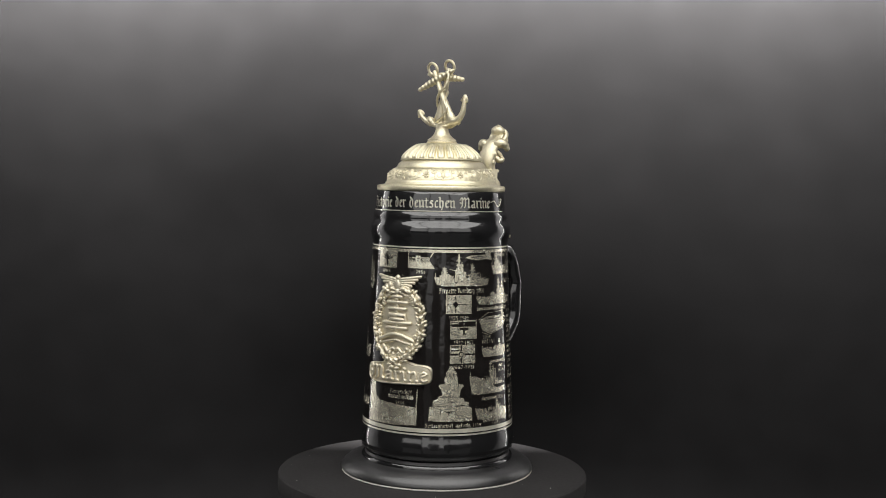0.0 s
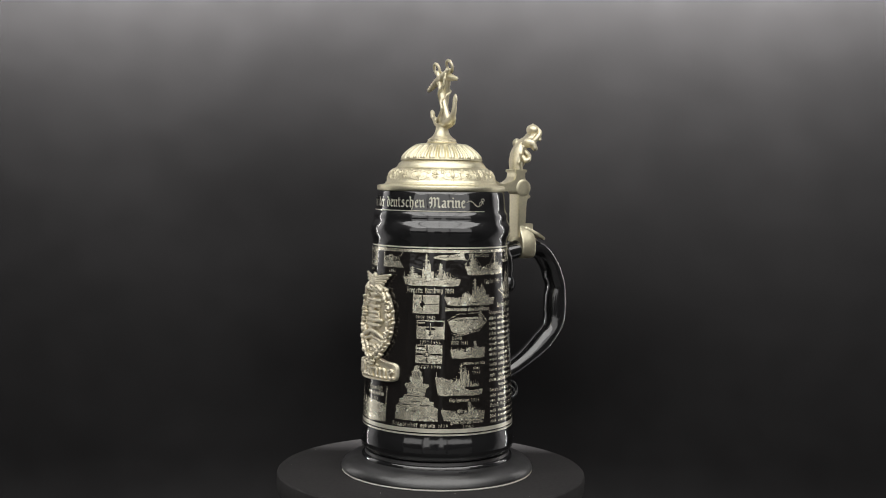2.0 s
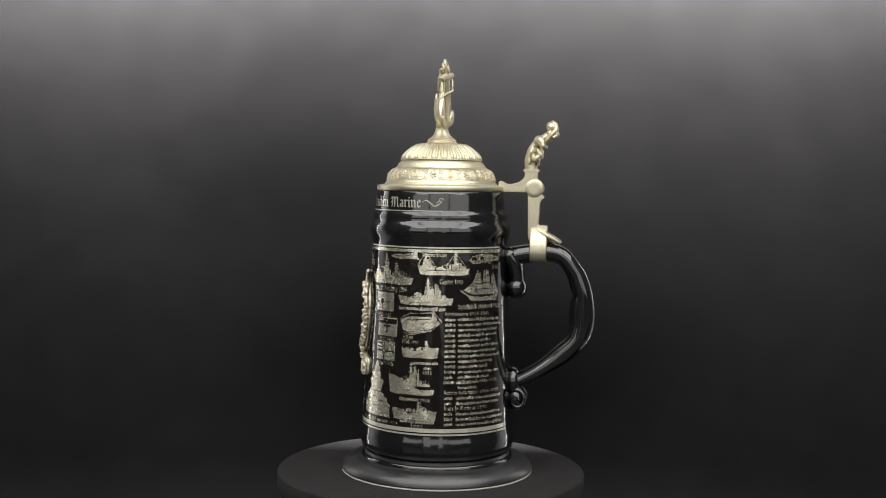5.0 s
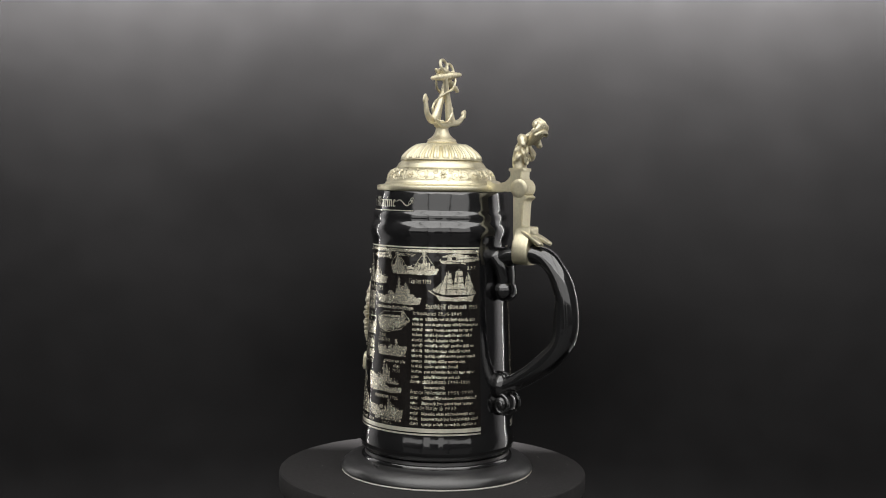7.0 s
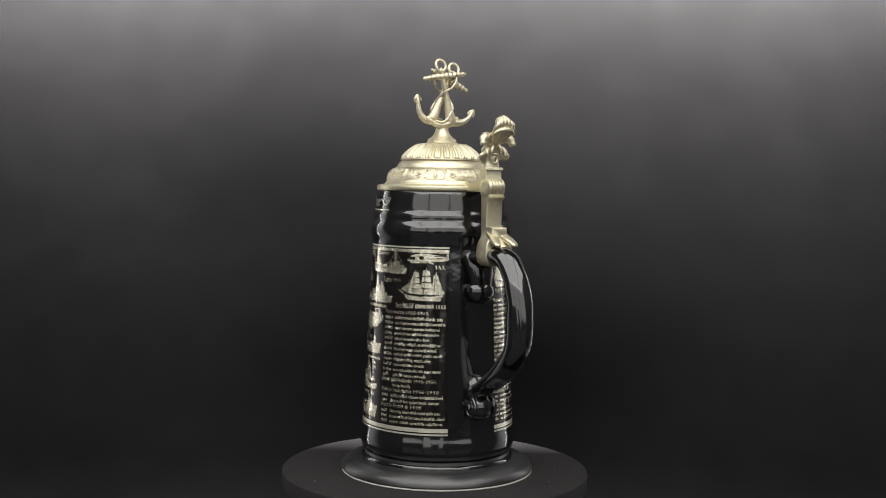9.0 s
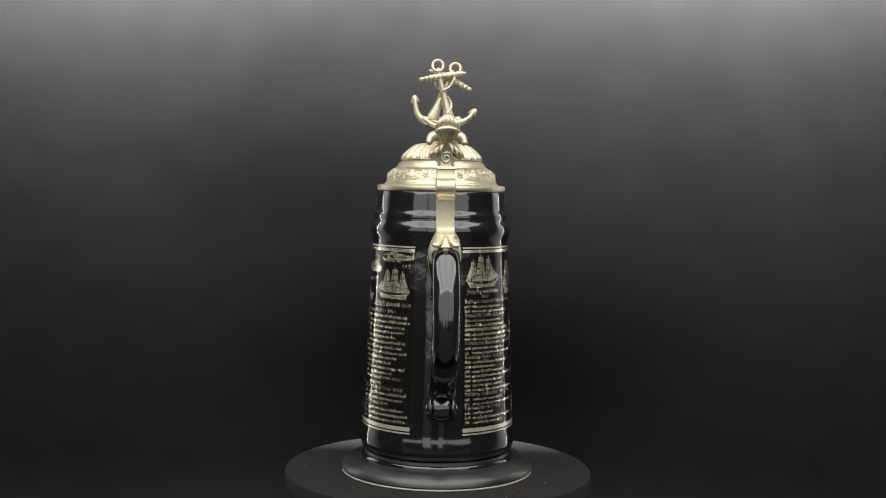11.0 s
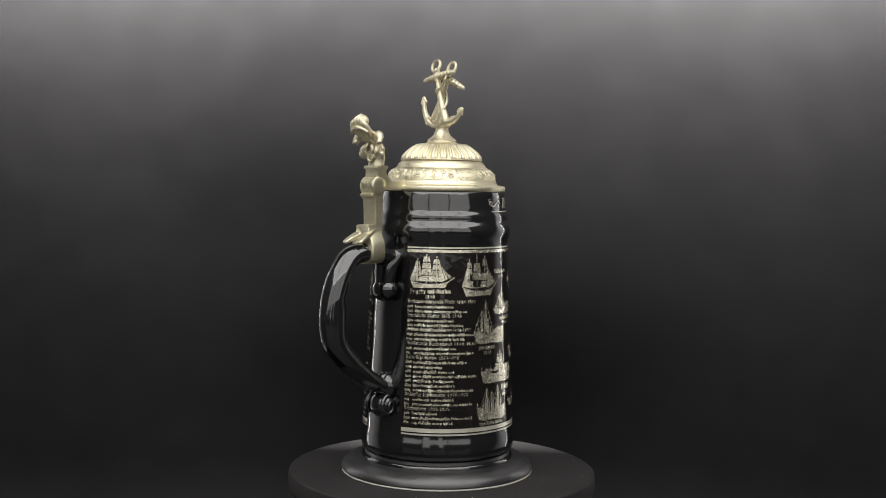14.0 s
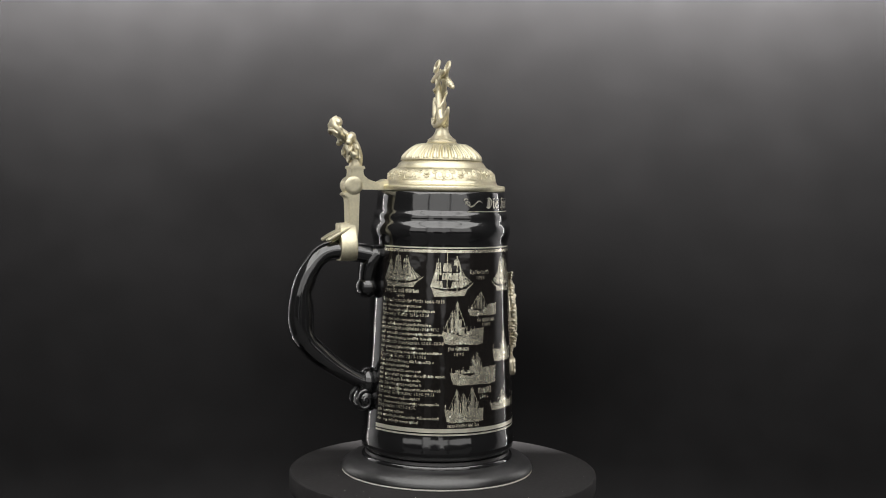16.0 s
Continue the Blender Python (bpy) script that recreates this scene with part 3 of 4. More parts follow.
class Sheet:
    """A small raster in a box on the body; shapes in unit coordinates, x to the right and y up, then cut into print."""

    def __init__(self, d0, d1, z0, z1):
        self.d0, self.d1, self.z0, self.z1 = d0, d1, z0, z1
        self.w, self.h = radians(d1 - d0) * body_radius((z0 + z1) / 2), z1 - z0
        self.nx, self.ny = max(8, round(self.w / CELL)), max(8, round(self.h / CELL))
        self.x, self.y = np.meshgrid((np.arange(self.nx) + 0.5) / self.nx, (np.arange(self.ny) + 0.5) / self.ny)
        self.m = np.zeros((self.ny, self.nx), bool)

    def poly(self, pts, on=True):
        inside = np.zeros_like(self.m)
        for (x0, y0), (x1, y1) in zip(pts, pts[1:] + pts[:1]):
            if y0 != y1:
                inside ^= ((self.y > y0) != (self.y > y1)) & (self.x < (x1 - x0) * (self.y - y0) / (y1 - y0) + x0)
        self.m[inside] = on
        return self

    def rect(self, x0, y0, x1, y1, on=True):
        self.m[(self.x >= x0) & (self.x <= x1) & (self.y >= y0) & (self.y <= y1)] = on
        return self

    def line(self, x0, y0, x1, y1, mm=0.3, on=True):
        ax, ay, bx, by = x0 * self.w, y0 * self.h, x1 * self.w, y1 * self.h
        px, py = self.x * self.w - ax, self.y * self.h - ay
        q = np.clip((px * (bx - ax) + py * (by - ay)) / max((bx - ax) ** 2 + (by - ay) ** 2, 1e-9), 0, 1)
        self.m[np.hypot(px - q * (bx - ax), py - q * (by - ay)) < mm / 2 + 0.03] = on
        return self

    def disc(self, x, y, mm, on=True):
        self.m[np.hypot((self.x - x) * self.w, (self.y - y) * self.h) < mm] = on
        return self

    def frame_line(self, mm=0.35):
        u, v = mm / self.w, mm / self.h
        return self.rect(0, 0, 1, v).rect(0, 1 - v, 1, 1).rect(0, 0, u, 1).rect(1 - u, 0, 1, 1)

    def tone(self, x0, y0, x1, y1, keep):
        """Thin out the print to a half tone."""
        box = (self.x >= x0) & (self.x <= x1) & (self.y >= y0) & (self.y <= y1)
        iy, ix = np.indices(self.m.shape)
        self.m[box & (BAYER[iy % 4, ix % 4] >= keep)] = False
        return self

    def etch(self, rng, marks=26, rows=3):
        """Scratches, portholes and deck lines that the etching leaves dark."""
        for _ in range(marks):
            x, y = rng.random(), rng.random() * 0.9
            if rng.random() < 0.6:
                self.line(x, y, x + rng.uniform(-0.01, 0.01), y + rng.uniform(0.03, 0.12), rng.uniform(0.18, 0.4), False)
            else:
                self.line(x, y, x + rng.uniform(0.02, 0.10), y, rng.uniform(0.18, 0.36), False)
        for _ in range(rows):
            self.line(rng.uniform(0.05, 0.4), rng.uniform(0.08, 0.3), rng.uniform(0.6, 0.95), rng.uniform(0.08, 0.3), 0.2, False)
        return self

    def erode(self, share):
        """Uneven etching: soft blotches and upright streaks where the print has not taken."""
        gen = np.random.RandomState(int(self.d0 * 10) % 1000 + int(self.z0))
        cut = np.zeros(self.m.shape)
        for cells, weight in (((9, 5), 1.0), ((4, 3), 0.9), ((14, 2), 0.7)):
            gy, gx = self.ny // cells[0] + 3, self.nx // cells[1] + 3
            g = gen.rand(gy, gx)
            iy, ix = np.arange(self.ny) / cells[0], np.arange(self.nx) / cells[1]
            y0, x0 = iy.astype(int), ix.astype(int)
            fy, fx = (iy - y0)[:, None], (ix - x0)[None, :]
            cut += weight * ((g[y0][:, x0] * (1 - fx) + g[y0][:, x0 + 1] * fx) * (1 - fy) + (g[y0 + 1][:, x0] * (1 - fx) + g[y0 + 1][:, x0 + 1] * fx) * fy)
        if self.m.any():
            lo, hi = np.quantile(cut[self.m], (0.08, 0.92))
            tone = 1.06 - 2.1 * share * np.clip((cut - lo) / (hi - lo), 0, 1) ** 1.4
            iy, ix = np.indices(self.m.shape)
            self.m &= tone > BAYER[iy % 4, ix % 4]

    def put(self, name, label="", grain=0.0):
        if grain:
            self.erode(grain)
        quads = []
        dx, dz = (self.d1 - self.d0) / self.nx, (self.z1 - self.z0) / self.ny
        for j in range(self.ny):
            row = np.concatenate([[0], self.m[j].astype(int), [0]])
            edge = np.flatnonzero(np.diff(row))
            for a, b in zip(edge[::2], edge[1::2]):
                quads.append((self.d0 + a * dx, self.d0 + b * dx, self.z0 + j * dz, self.z0 + (j + 1) * dz))
        return printed(name, quads, label)


# ---- broken-letter script, drawn with a broad nib ----
def minim(x):
    return [(x - 0.12, 1.0), (x, 0.86), (x, 0.14), (x + 0.13, 0.0)]


BOWL = [(0.2, 0.8), (0.42, 1.0), (0.6, 0.8), (0.6, 0.2), (0.4, 0.0), (0.2, 0.14)]
LEFT = [(0.38, 1.0), (0.2, 0.82), (0.2, 0.2), (0.4, 0.0)]
RIGHT = [(0.38, 1.0), (0.6, 0.8), (0.6, 0.2), (0.4, 0.0)]
STEM = [(0.1, 1.5), (0.2, 1.38), (0.2, 0.14), (0.33, 0.0)]
SCRIPT = {}
SCRIPT["a"] = (0.78, [[(0.2, 0.88), (0.38, 1.0), (0.56, 0.84), (0.56, 0.14), (0.68, 0.0)], [(0.56, 0.58), (0.2, 0.4), (0.2, 0.14), (0.36, 0.0), (0.56, 0.2)]])
SCRIPT["b"] = (0.8, [STEM, BOWL])
SCRIPT["c"] = (0.64, [LEFT + [(0.56, 0.14)], [(0.38, 1.0), (0.54, 0.86)]])
SCRIPT["d"] = (0.8, [LEFT, [(0.2, 1.45), (0.6, 0.95), (0.6, 0.2), (0.4, 0.0)], [(0.2, 0.8), (0.4, 1.0)]])
SCRIPT["e"] = (0.68, [LEFT + [(0.6, 0.16)], [(0.38, 1.0), (0.58, 0.8), (0.24, 0.5)]])
SCRIPT["f"] = (0.6, [[(0.56, 1.34), (0.4, 1.46), (0.28, 1.26), (0.28, -0.1)], [(0.1, 0.96), (0.54, 0.96)]])
SCRIPT["g"] = (0.8, [LEFT, [(0.38, 1.0), (0.6, 0.86), (0.6, -0.18), (0.4, -0.4), (0.16, -0.28)], [(0.4, 0.0), (0.6, 0.2)]])
SCRIPT["h"] = (0.82, [STEM, [(0.2, 0.8), (0.44, 1.0), (0.62, 0.82), (0.62, 0.2), (0.42, -0.34)]])
SCRIPT["i"] = (0.42, [minim(0.2), [(0.18, 1.36), (0.26, 1.26)]])
SCRIPT["k"] = (0.76, [STEM, [(0.2, 0.75), (0.44, 1.0), (0.56, 0.8), (0.26, 0.55), (0.54, 0.14), (0.68, 0.0)]])
SCRIPT["l"] = (0.42, [STEM])
SCRIPT["m"] = (1.24, [minim(0.2), minim(0.62), minim(1.04), [(0.2, 0.76), (0.5, 1.0)], [(0.62, 0.76), (0.92, 1.0)]])
SCRIPT["n"] = (0.82, [minim(0.2), minim(0.62), [(0.2, 0.76), (0.5, 1.0)]])
SCRIPT["o"] = (0.8, [LEFT, RIGHT])
SCRIPT["p"] = (0.8, [[(0.1, 1.0), (0.2, 0.86), (0.2, -0.42)], BOWL])
SCRIPT["r"] = (0.6, [minim(0.2), [(0.2, 0.8), (0.44, 1.0), (0.56, 0.86)]])
SCRIPT["s"] = (0.72, [[(0.58, 0.86), (0.38, 1.0), (0.2, 0.78), (0.58, 0.42), (0.58, 0.16), (0.38, 0.0), (0.16, 0.12)]])
SCRIPT["t"] = (0.58, [[(0.26, 1.3), (0.26, 0.16), (0.4, 0.0), (0.54, 0.1)], [(0.06, 0.96), (0.5, 0.96)]])
SCRIPT["u"] = (0.82, [minim(0.2), minim(0.62), [(0.3, 0.02), (0.6, 0.24)]])
SCRIPT["v"] = (0.8, [[(0.1, 1.05), (0.2, 0.86), (0.2, 0.24), (0.4, 0.0), (0.6, 0.24), (0.6, 0.84), (0.42, 1.0)]])
SCRIPT["w"] = (1.2, [[(0.1, 1.05), (0.2, 0.86), (0.2, 0.24), (0.4, 0.0), (0.6, 0.2), (0.8, 0.0), (1.0, 0.24), (1.0, 0.84), (0.82, 1.0)], [(0.6, 1.0), (0.6, 0.2)]])
SCRIPT["z"] = (0.66, [[(0.18, 0.95), (0.52, 0.95), (0.26, 0.5), (0.52, 0.3), (0.42, -0.2), (0.2, -0.36)]])
SCRIPT["A"] = (1.1, [[(0.12, 1.1), (0.4, 1.45), (0.7, 1.3), (0.8, 0.2), (0.98, 0.0)], [(0.4, 1.3), (0.3, 0.4), (0.1, 0.05)], [(0.3, 0.6), (0.76, 0.6)]])
SCRIPT["B"] = (1.1, [[(0.1, 1.3), (0.3, 1.45), (0.3, 0.1)], [(0.3, 1.4), (0.75, 1.4), (0.8, 1.0), (0.4, 0.8)], [(0.4, 0.8), (0.9, 0.65), (0.85, 0.15), (0.5, 0.0), (0.1, 0.1)]])
SCRIPT["D"] = (1.1, [[(0.1, 1.3), (0.45, 1.45), (0.9, 1.1), (0.9, 0.4), (0.5, 0.0), (0.1, 0.14)], [(0.36, 1.2), (0.3, 0.7), (0.36, 0.1)], [(0.56, 1.2), (0.56, 0.2)]])
SCRIPT["F"] = (1.0, [[(0.1, 1.3), (0.4, 1.45), (0.6, 1.34), (0.9, 1.45)], [(0.4, 1.3), (0.4, 0.2), (0.15, -0.1)], [(0.2, 0.8), (0.75, 0.8)]])
SCRIPT["H"] = (1.1, [[(0.1, 1.2), (0.3, 1.45), (0.36, 1.1), (0.36, 0.2), (0.12, 0.0)], [(0.36, 0.8), (0.7, 1.0), (0.88, 0.8), (0.88, 0.2), (0.6, -0.3)], [(0.3, 1.45), (0.8, 1.3)]])
SCRIPT["K"] = (1.1, [[(0.1, 1.2), (0.36, 1.45), (0.36, 0.1), (0.12, 0.0)], [(0.36, 1.3), (0.85, 1.4)], [(0.36, 0.7), (0.7, 0.95), (0.8, 0.75), (0.5, 0.55), (0.95, 0.0)]])
SCRIPT["M"] = (1.6, [[(0.08, 1.1), (0.3, 1.45), (0.42, 1.2), (0.42, 0.3), (0.2, 0.0)], [(0.42, 1.1), (0.7, 1.4), (0.84, 1.2), (0.84, 0.2), (0.7, 0.0)], [(0.84, 1.1), (1.12, 1.4), (1.3, 1.2), (1.3, 0.2), (1.48, 0.0)], [(0.1, 0.75), (0.3, 0.6)]])
SCRIPT["N"] = (1.2, [[(0.1, 1.2), (0.3, 1.45), (0.44, 1.2), (0.44, 0.3), (0.2, 0.0)], [(0.44, 1.1), (0.75, 1.4), (0.95, 1.2), (0.95, 0.2), (0.75, 0.0)]])
SCRIPT["P"] = (1.0, [[(0.1, 1.2), (0.36, 1.45), (0.36, -0.2)], [(0.36, 1.3), (0.8, 1.4), (0.86, 0.8), (0.4, 0.6)]])
SCRIPT["R"] = (1.1, [[(0.1, 1.2), (0.36, 1.45), (0.36, 0.1), (0.12, 0.0)], [(0.36, 1.35), (0.8, 1.4), (0.82, 0.95), (0.4, 0.75), (0.8, 0.2), (1.0, 0.0)]])
SCRIPT["S"] = (1.0, [[(0.88, 1.25), (0.5, 1.45), (0.2, 1.1), (0.8, 0.6), (0.8, 0.2), (0.45, 0.0), (0.1, 0.2)], [(0.5, 1.3), (0.5, 0.2)]])
SCRIPT["T"] = (1.0, [[(0.1, 1.25), (0.4, 1.45), (0.65, 1.3), (0.9, 1.45)], [(0.6, 1.3), (0.25, 0.9), (0.25, 0.3), (0.55, 0.0), (0.88, 0.2)]])
SCRIPT["U"] = (1.0, [[(0.1, 1.3), (0.28, 1.45), (0.28, 0.3), (0.55, 0.0), (0.84, 0.3), (0.84, 1.3)], [(0.84, 0.4), (0.98, 0.0)]])
SCRIPT["V"] = (1.0, [[(0.1, 1.2), (0.3, 1.45), (0.3, 0.3), (0.55, 0.0), (0.86, 0.4), (0.86, 1.1), (0.6, 1.4)]])
SCRIPT["I"] = (0.6, [[(0.15, 1.3), (0.45, 1.4), (0.3, 1.1), (0.3, 0.2), (0.1, 0.0)]])
SCRIPT["C"] = (0.9, [[(0.8, 1.25), (0.5, 1.45), (0.2, 1.1), (0.2, 0.35), (0.5, 0.0), (0.84, 0.2)], [(0.5, 1.3), (0.5, 0.2)]])
SCRIPT["0"] = (0.8, [[(0.4, 1.3), (0.18, 1.0), (0.18, 0.3), (0.4, 0.0), (0.62, 0.3), (0.62, 1.0), (0.4, 1.3)]])
SCRIPT["1"] = (0.6, [[(0.14, 1.1), (0.32, 1.3), (0.32, 0.0)]])
SCRIPT["2"] = (0.8, [[(0.18, 1.05), (0.4, 1.3), (0.6, 1.0), (0.18, 0.06), (0.66, 0.06)]])
SCRIPT["3"] = (0.8, [[(0.18, 1.2), (0.55, 1.25), (0.36, 0.75), (0.62, 0.5), (0.5, 0.05), (0.16, 0.1)]])
SCRIPT["4"] = (0.8, [[(0.5, 0.0), (0.5, 1.3), (0.14, 0.4), (0.68, 0.4)]])
SCRIPT["5"] = (0.8, [[(0.62, 1.26), (0.24, 1.26), (0.22, 0.72), (0.6, 0.6), (0.56, 0.1), (0.16, 0.05)]])
SCRIPT["6"] = (0.8, [[(0.6, 1.25), (0.3, 1.05), (0.18, 0.4), (0.4, 0.0), (0.62, 0.35), (0.42, 0.68), (0.2, 0.5)]])
SCRIPT["7"] = (0.8, [[(0.14, 1.26), (0.62, 1.26), (0.3, 0.0)]])
SCRIPT["8"] = (0.8, [[(0.4, 1.3), (0.2, 1.0), (0.6, 0.4), (0.4, 0.0), (0.18, 0.35), (0.58, 0.95), (0.4, 1.3)]])
SCRIPT["9"] = (0.8, [[(0.6, 0.85), (0.4, 0.6), (0.18, 0.95), (0.4, 1.3), (0.62, 0.95), (0.5, 0.25), (0.24, 0.04)]])
SCRIPT["-"] = (0.55, [[(0.12, 0.56), (0.42, 0.56)]])
SCRIPT["."] = (0.4, [[(0.16, 0.1), (0.24, 0.02)]])
SCRIPT[" "] = (0.5, [])
UMLAUT = {"\u00e4": "a", "\u00f6": "o", "\u00fc": "u"}


def strokes_of(words):
    """All strokes of a line in letter units, and its width."""
    x, out = 0.0, []
    for ch in words:
        width, lines = SCRIPT[UMLAUT.get(ch, ch)]
        out += [[(x + a, b) for a, b in line] for line in lines]
        if ch in UMLAUT:
            out += [[(x + a, 1.34), (x + a + 0.06, 1.26)] for a in (0.2, 0.5)]
        x += width
    return out, x


def text_on(words, d0, d1, z0, z1, radius=None, lift=PRINT_LIFT, mat=None, name="caption", nib=0.21, rows=22):
    """A written line laid on the body or the neck: z0 its baseline, z1 the top of its tall letters."""
    lines, width = strokes_of(words)
    unit = (z1 - z0) / 1.45
    cols = max(8, round(rows * radians(d1 - d0) * (radius or body_radius(z0)) / (1.95 * unit)))
    mask = np.zeros((rows, cols), bool)
    nx, ny = nib / 2 * math.cos(radians(38)), nib / 2 * math.sin(radians(38))
    for line in lines:
        for (ax, ay), (bx, by) in zip(line, line[1:]):
            i0, i1 = int(max(0, (min(ax, bx) - nib) / width * cols)), int(min(cols, (max(ax, bx) + nib) / width * cols + 1))
            gx, gy = np.meshgrid((np.arange(i0, i1) + 0.5) / cols * width, -0.45 + (np.arange(rows) + 0.5) / rows * 1.95)
            # inside the parallelogram that the nib sweeps, with a thin minimum
            ux, uy = bx - ax, by - ay
            det = ux * ny - uy * nx
            px, py = gx - ax, gy - ay
            if abs(det) > 1e-6:
                q, w = (px * ny - py * nx) / det, (ux * py - uy * px) / det
                mask[:, i0:i1] |= (q >= -0.02) & (q <= 1.02) & (abs(w) <= 1)
            t = np.clip((px * ux + py * uy) / (ux * ux + uy * uy), 0, 1)
            mask[:, i0:i1] |= np.hypot(px - t * ux, py - t * uy) < nib * 0.23
    quads = []
    dx, dz = (d1 - d0) / cols, 1.95 * unit / rows
    for j in range(rows):
        edge = np.flatnonzero(np.diff(np.concatenate([[0], mask[j].astype(int), [0]])))
        z = z0 - 0.45 * unit + j * dz
        quads += [(d0 + a * dx, d0 + b * dx, z, z + dz) for a, b in zip(edge[::2], edge[1::2])]
    return printed(name, quads, "", mat, lift, radius)


def bars_on(rng, d0, d1, z0, z1, name="text_line"):
    """A line of writing too small to read: a bar for each word."""
    quads, d = [], d0
    while d < d1 - 1.0:
        e = min(d1, d + rng.uniform(3.4, 11.5))
        while d < e - 0.2:
            g = min(e, d + rng.uniform(0.45, 0.95))
            quads.append((d, g, z0 - rng.choice((0.0, 0.0, 0.0, 0.35)), z1 + rng.choice((-0.25, -0.2, -0.1, 0.45))))
            d = g + 0.26
        d = e + rng.uniform(0.55, 0.9)
    return tagged(printed(name, quads), kind="stuff")


SIDE = (329.7, 650.6)      # where the printed panel begins and ends
PANEL = material("brown_black_panel", (0.010, 0.0085, 0.0078), 0.5, coat=1.0, coat_rough=0.09, var=0.3, scale=80, bump=0.0009, bump_scale=26, spec=0.0)
printed("panel", [(SIDE[0], SIDE[1], 34.2, 150.2)], "brown-black printed panel round the body", PANEL, 0.05)
printed("upper_line", [(SIDE[0], SIDE[1], 153.3, 154.2)], "pale platinum line", GOLD_LINE)
printed("upper_line", [(SIDE[0], SIDE[1], 150.6, 152.5)], "dull platinum line", PRINT)
printed("lower_line", [(SIDE[0], SIDE[1], 34.6, 37.2)], "broad platinum line", GOLD_LINE)
printed("lower_line", [(SIDE[0], SIDE[1], 32.7, 33.8)], "pale platinum line", GOLD_LINE)
printed("neck_line", [(45.7, 233.4, 176.9, 177.5)], "thin platinum line", GOLD_LINE, 0.9, 43.6)


def warship(box, seed, masts, hull=(0.30, 0.34, 0.24), bow=0.06, label="", steps=16, rigging=True):
    """A warship seen from the side: hull with sheer, stepped decks, masts as (x, top), guns and stays."""
    rng = random.Random(seed)
    s = Sheet(*box)
    a, m, b = hull
    s.poly([(0.0, a), (bow, 0.06), (0.20, 0.02), (0.5, 0.04), (0.8, 0.015), (0.97, 0.05), (1.0, b), (0.7, b - 0.03), (0.4, m - 0.08), (0.15, a - 0.02)])
    deck = 0.5 * (a + b) - 0.06
    for k in range(steps):
        x = 0.10 + 0.8 * k / steps
        near = max(max(0.0, 1 - abs(x - mx) / 0.16) * (mt - deck) for mx, mt in masts)
        top = deck + near * rng.uniform(0.35, 0.72) + rng.uniform(0.0, 0.06)
        w = rng.uniform(0.03, 0.07)
        s.rect(x, deck - 0.05, x + w, top)
        if rng.random() < 0.5:
            s.line(x + w / 2, top, x + w / 2, top + rng.uniform(0.04, 0.12), 0.28)
        if rng.random() < 0.35:
            s.line(x, top - 0.02, x + rng.choice((-0.09, 0.10)), top + 0.02, 0.3)
    for mx, mt in masts:
        s.poly([(mx - 0.035, deck), (mx - 0.012, mt - 0.06), (mx, mt), (mx + 0.012, mt - 0.06), (mx + 0.035, deck)])
        for f in (0.55, 0.72, 0.86):
            y = deck + (mt - deck) * f
            s.line(mx - 0.055 * (1.4 - f), y, mx + 0.055 * (1.4 - f), y, 0.4)
        if rigging:
            s.line(mx, mt - 0.03, mx + 0.22, deck + 0.02, 0.2)
            s.line(mx, mt - 0.03, mx - 0.20, deck + 0.02, 0.2)
    s.line(0.03, a, 0.03, a + 0.12, 0.25)
    s.etch(rng, 14, 1)
    for k in range(12):
        s.line(k / 12 + rng.uniform(0, 0.04), 0.0, k / 12 + rng.uniform(0.03, 0.08), rng.uniform(0.0, 0.05), 0.3, False)
    return s.put("ship_print", label, 0.13)


def sailing_ship(box, seed, bow_left=True, label="", full=True):
    rng = random.Random(seed)
    s = Sheet(*box)
    f = (lambda x: x) if bow_left else (lambda x: 1 - x)
    s.poly([(f(0.14), 0.22), (f(0.22), 0.05), (f(0.90), 0.03), (f(0.98), 0.24), (f(0.80), 0.17), (f(0.4), 0.15)])
    s.line(f(0.16), 0.20, f(0.0), 0.34, 0.6)
    for mx, top, half in ((0.40, 0.93, 0.13), (0.62, 1.0, 0.14), (0.82, 0.86, 0.10)):
        s.line(f(mx), 0.15, f(mx), top, 0.45)
        n = 4
        for k in range(n):
            y0, y1 = 0.22 + (top - 0.28) * k / n, 0.22 + (top - 0.28) * (k + 0.9) / n
            h0, h1 = half * (1 - 0.55 * k / n), half * (1 - 0.55 * (k + 1) / n)
            if full or (k + int(mx * 10)) % 3:
                s.poly([(f(mx - h0), y0), (f(mx + h0), y0 + 0.01), (f(mx + h1), y1), (f(mx - h1), y1)])
            else:
                s.line(f(mx - h0), y0, f(mx + h0), y0, 0.3)
            s.line(f(mx - h0 * 0.4), y0, f(mx - h1 * 0.3), y1, 0.25, False)
    for k, (x0, y0, y1) in enumerate(((0.05, 0.34, 0.66), (0.11, 0.30, 0.78), (0.18, 0.26, 0.88))):
        s.poly([(f(x0), y0), (f(0.36), y1), (f(0.20 + 0.05 * k), y0 - 0.02)])
        s.line(f(x0 + 0.03), y0, f(0.35), y1 - 0.02, 0.3, False)
    s.poly([(f(0.84), 0.26), (f(0.86), 0.72), (f(1.0), 0.24)])
    s.etch(rng, 16, 1)
    return s.put("sailing_ship_print", label, 0.12)


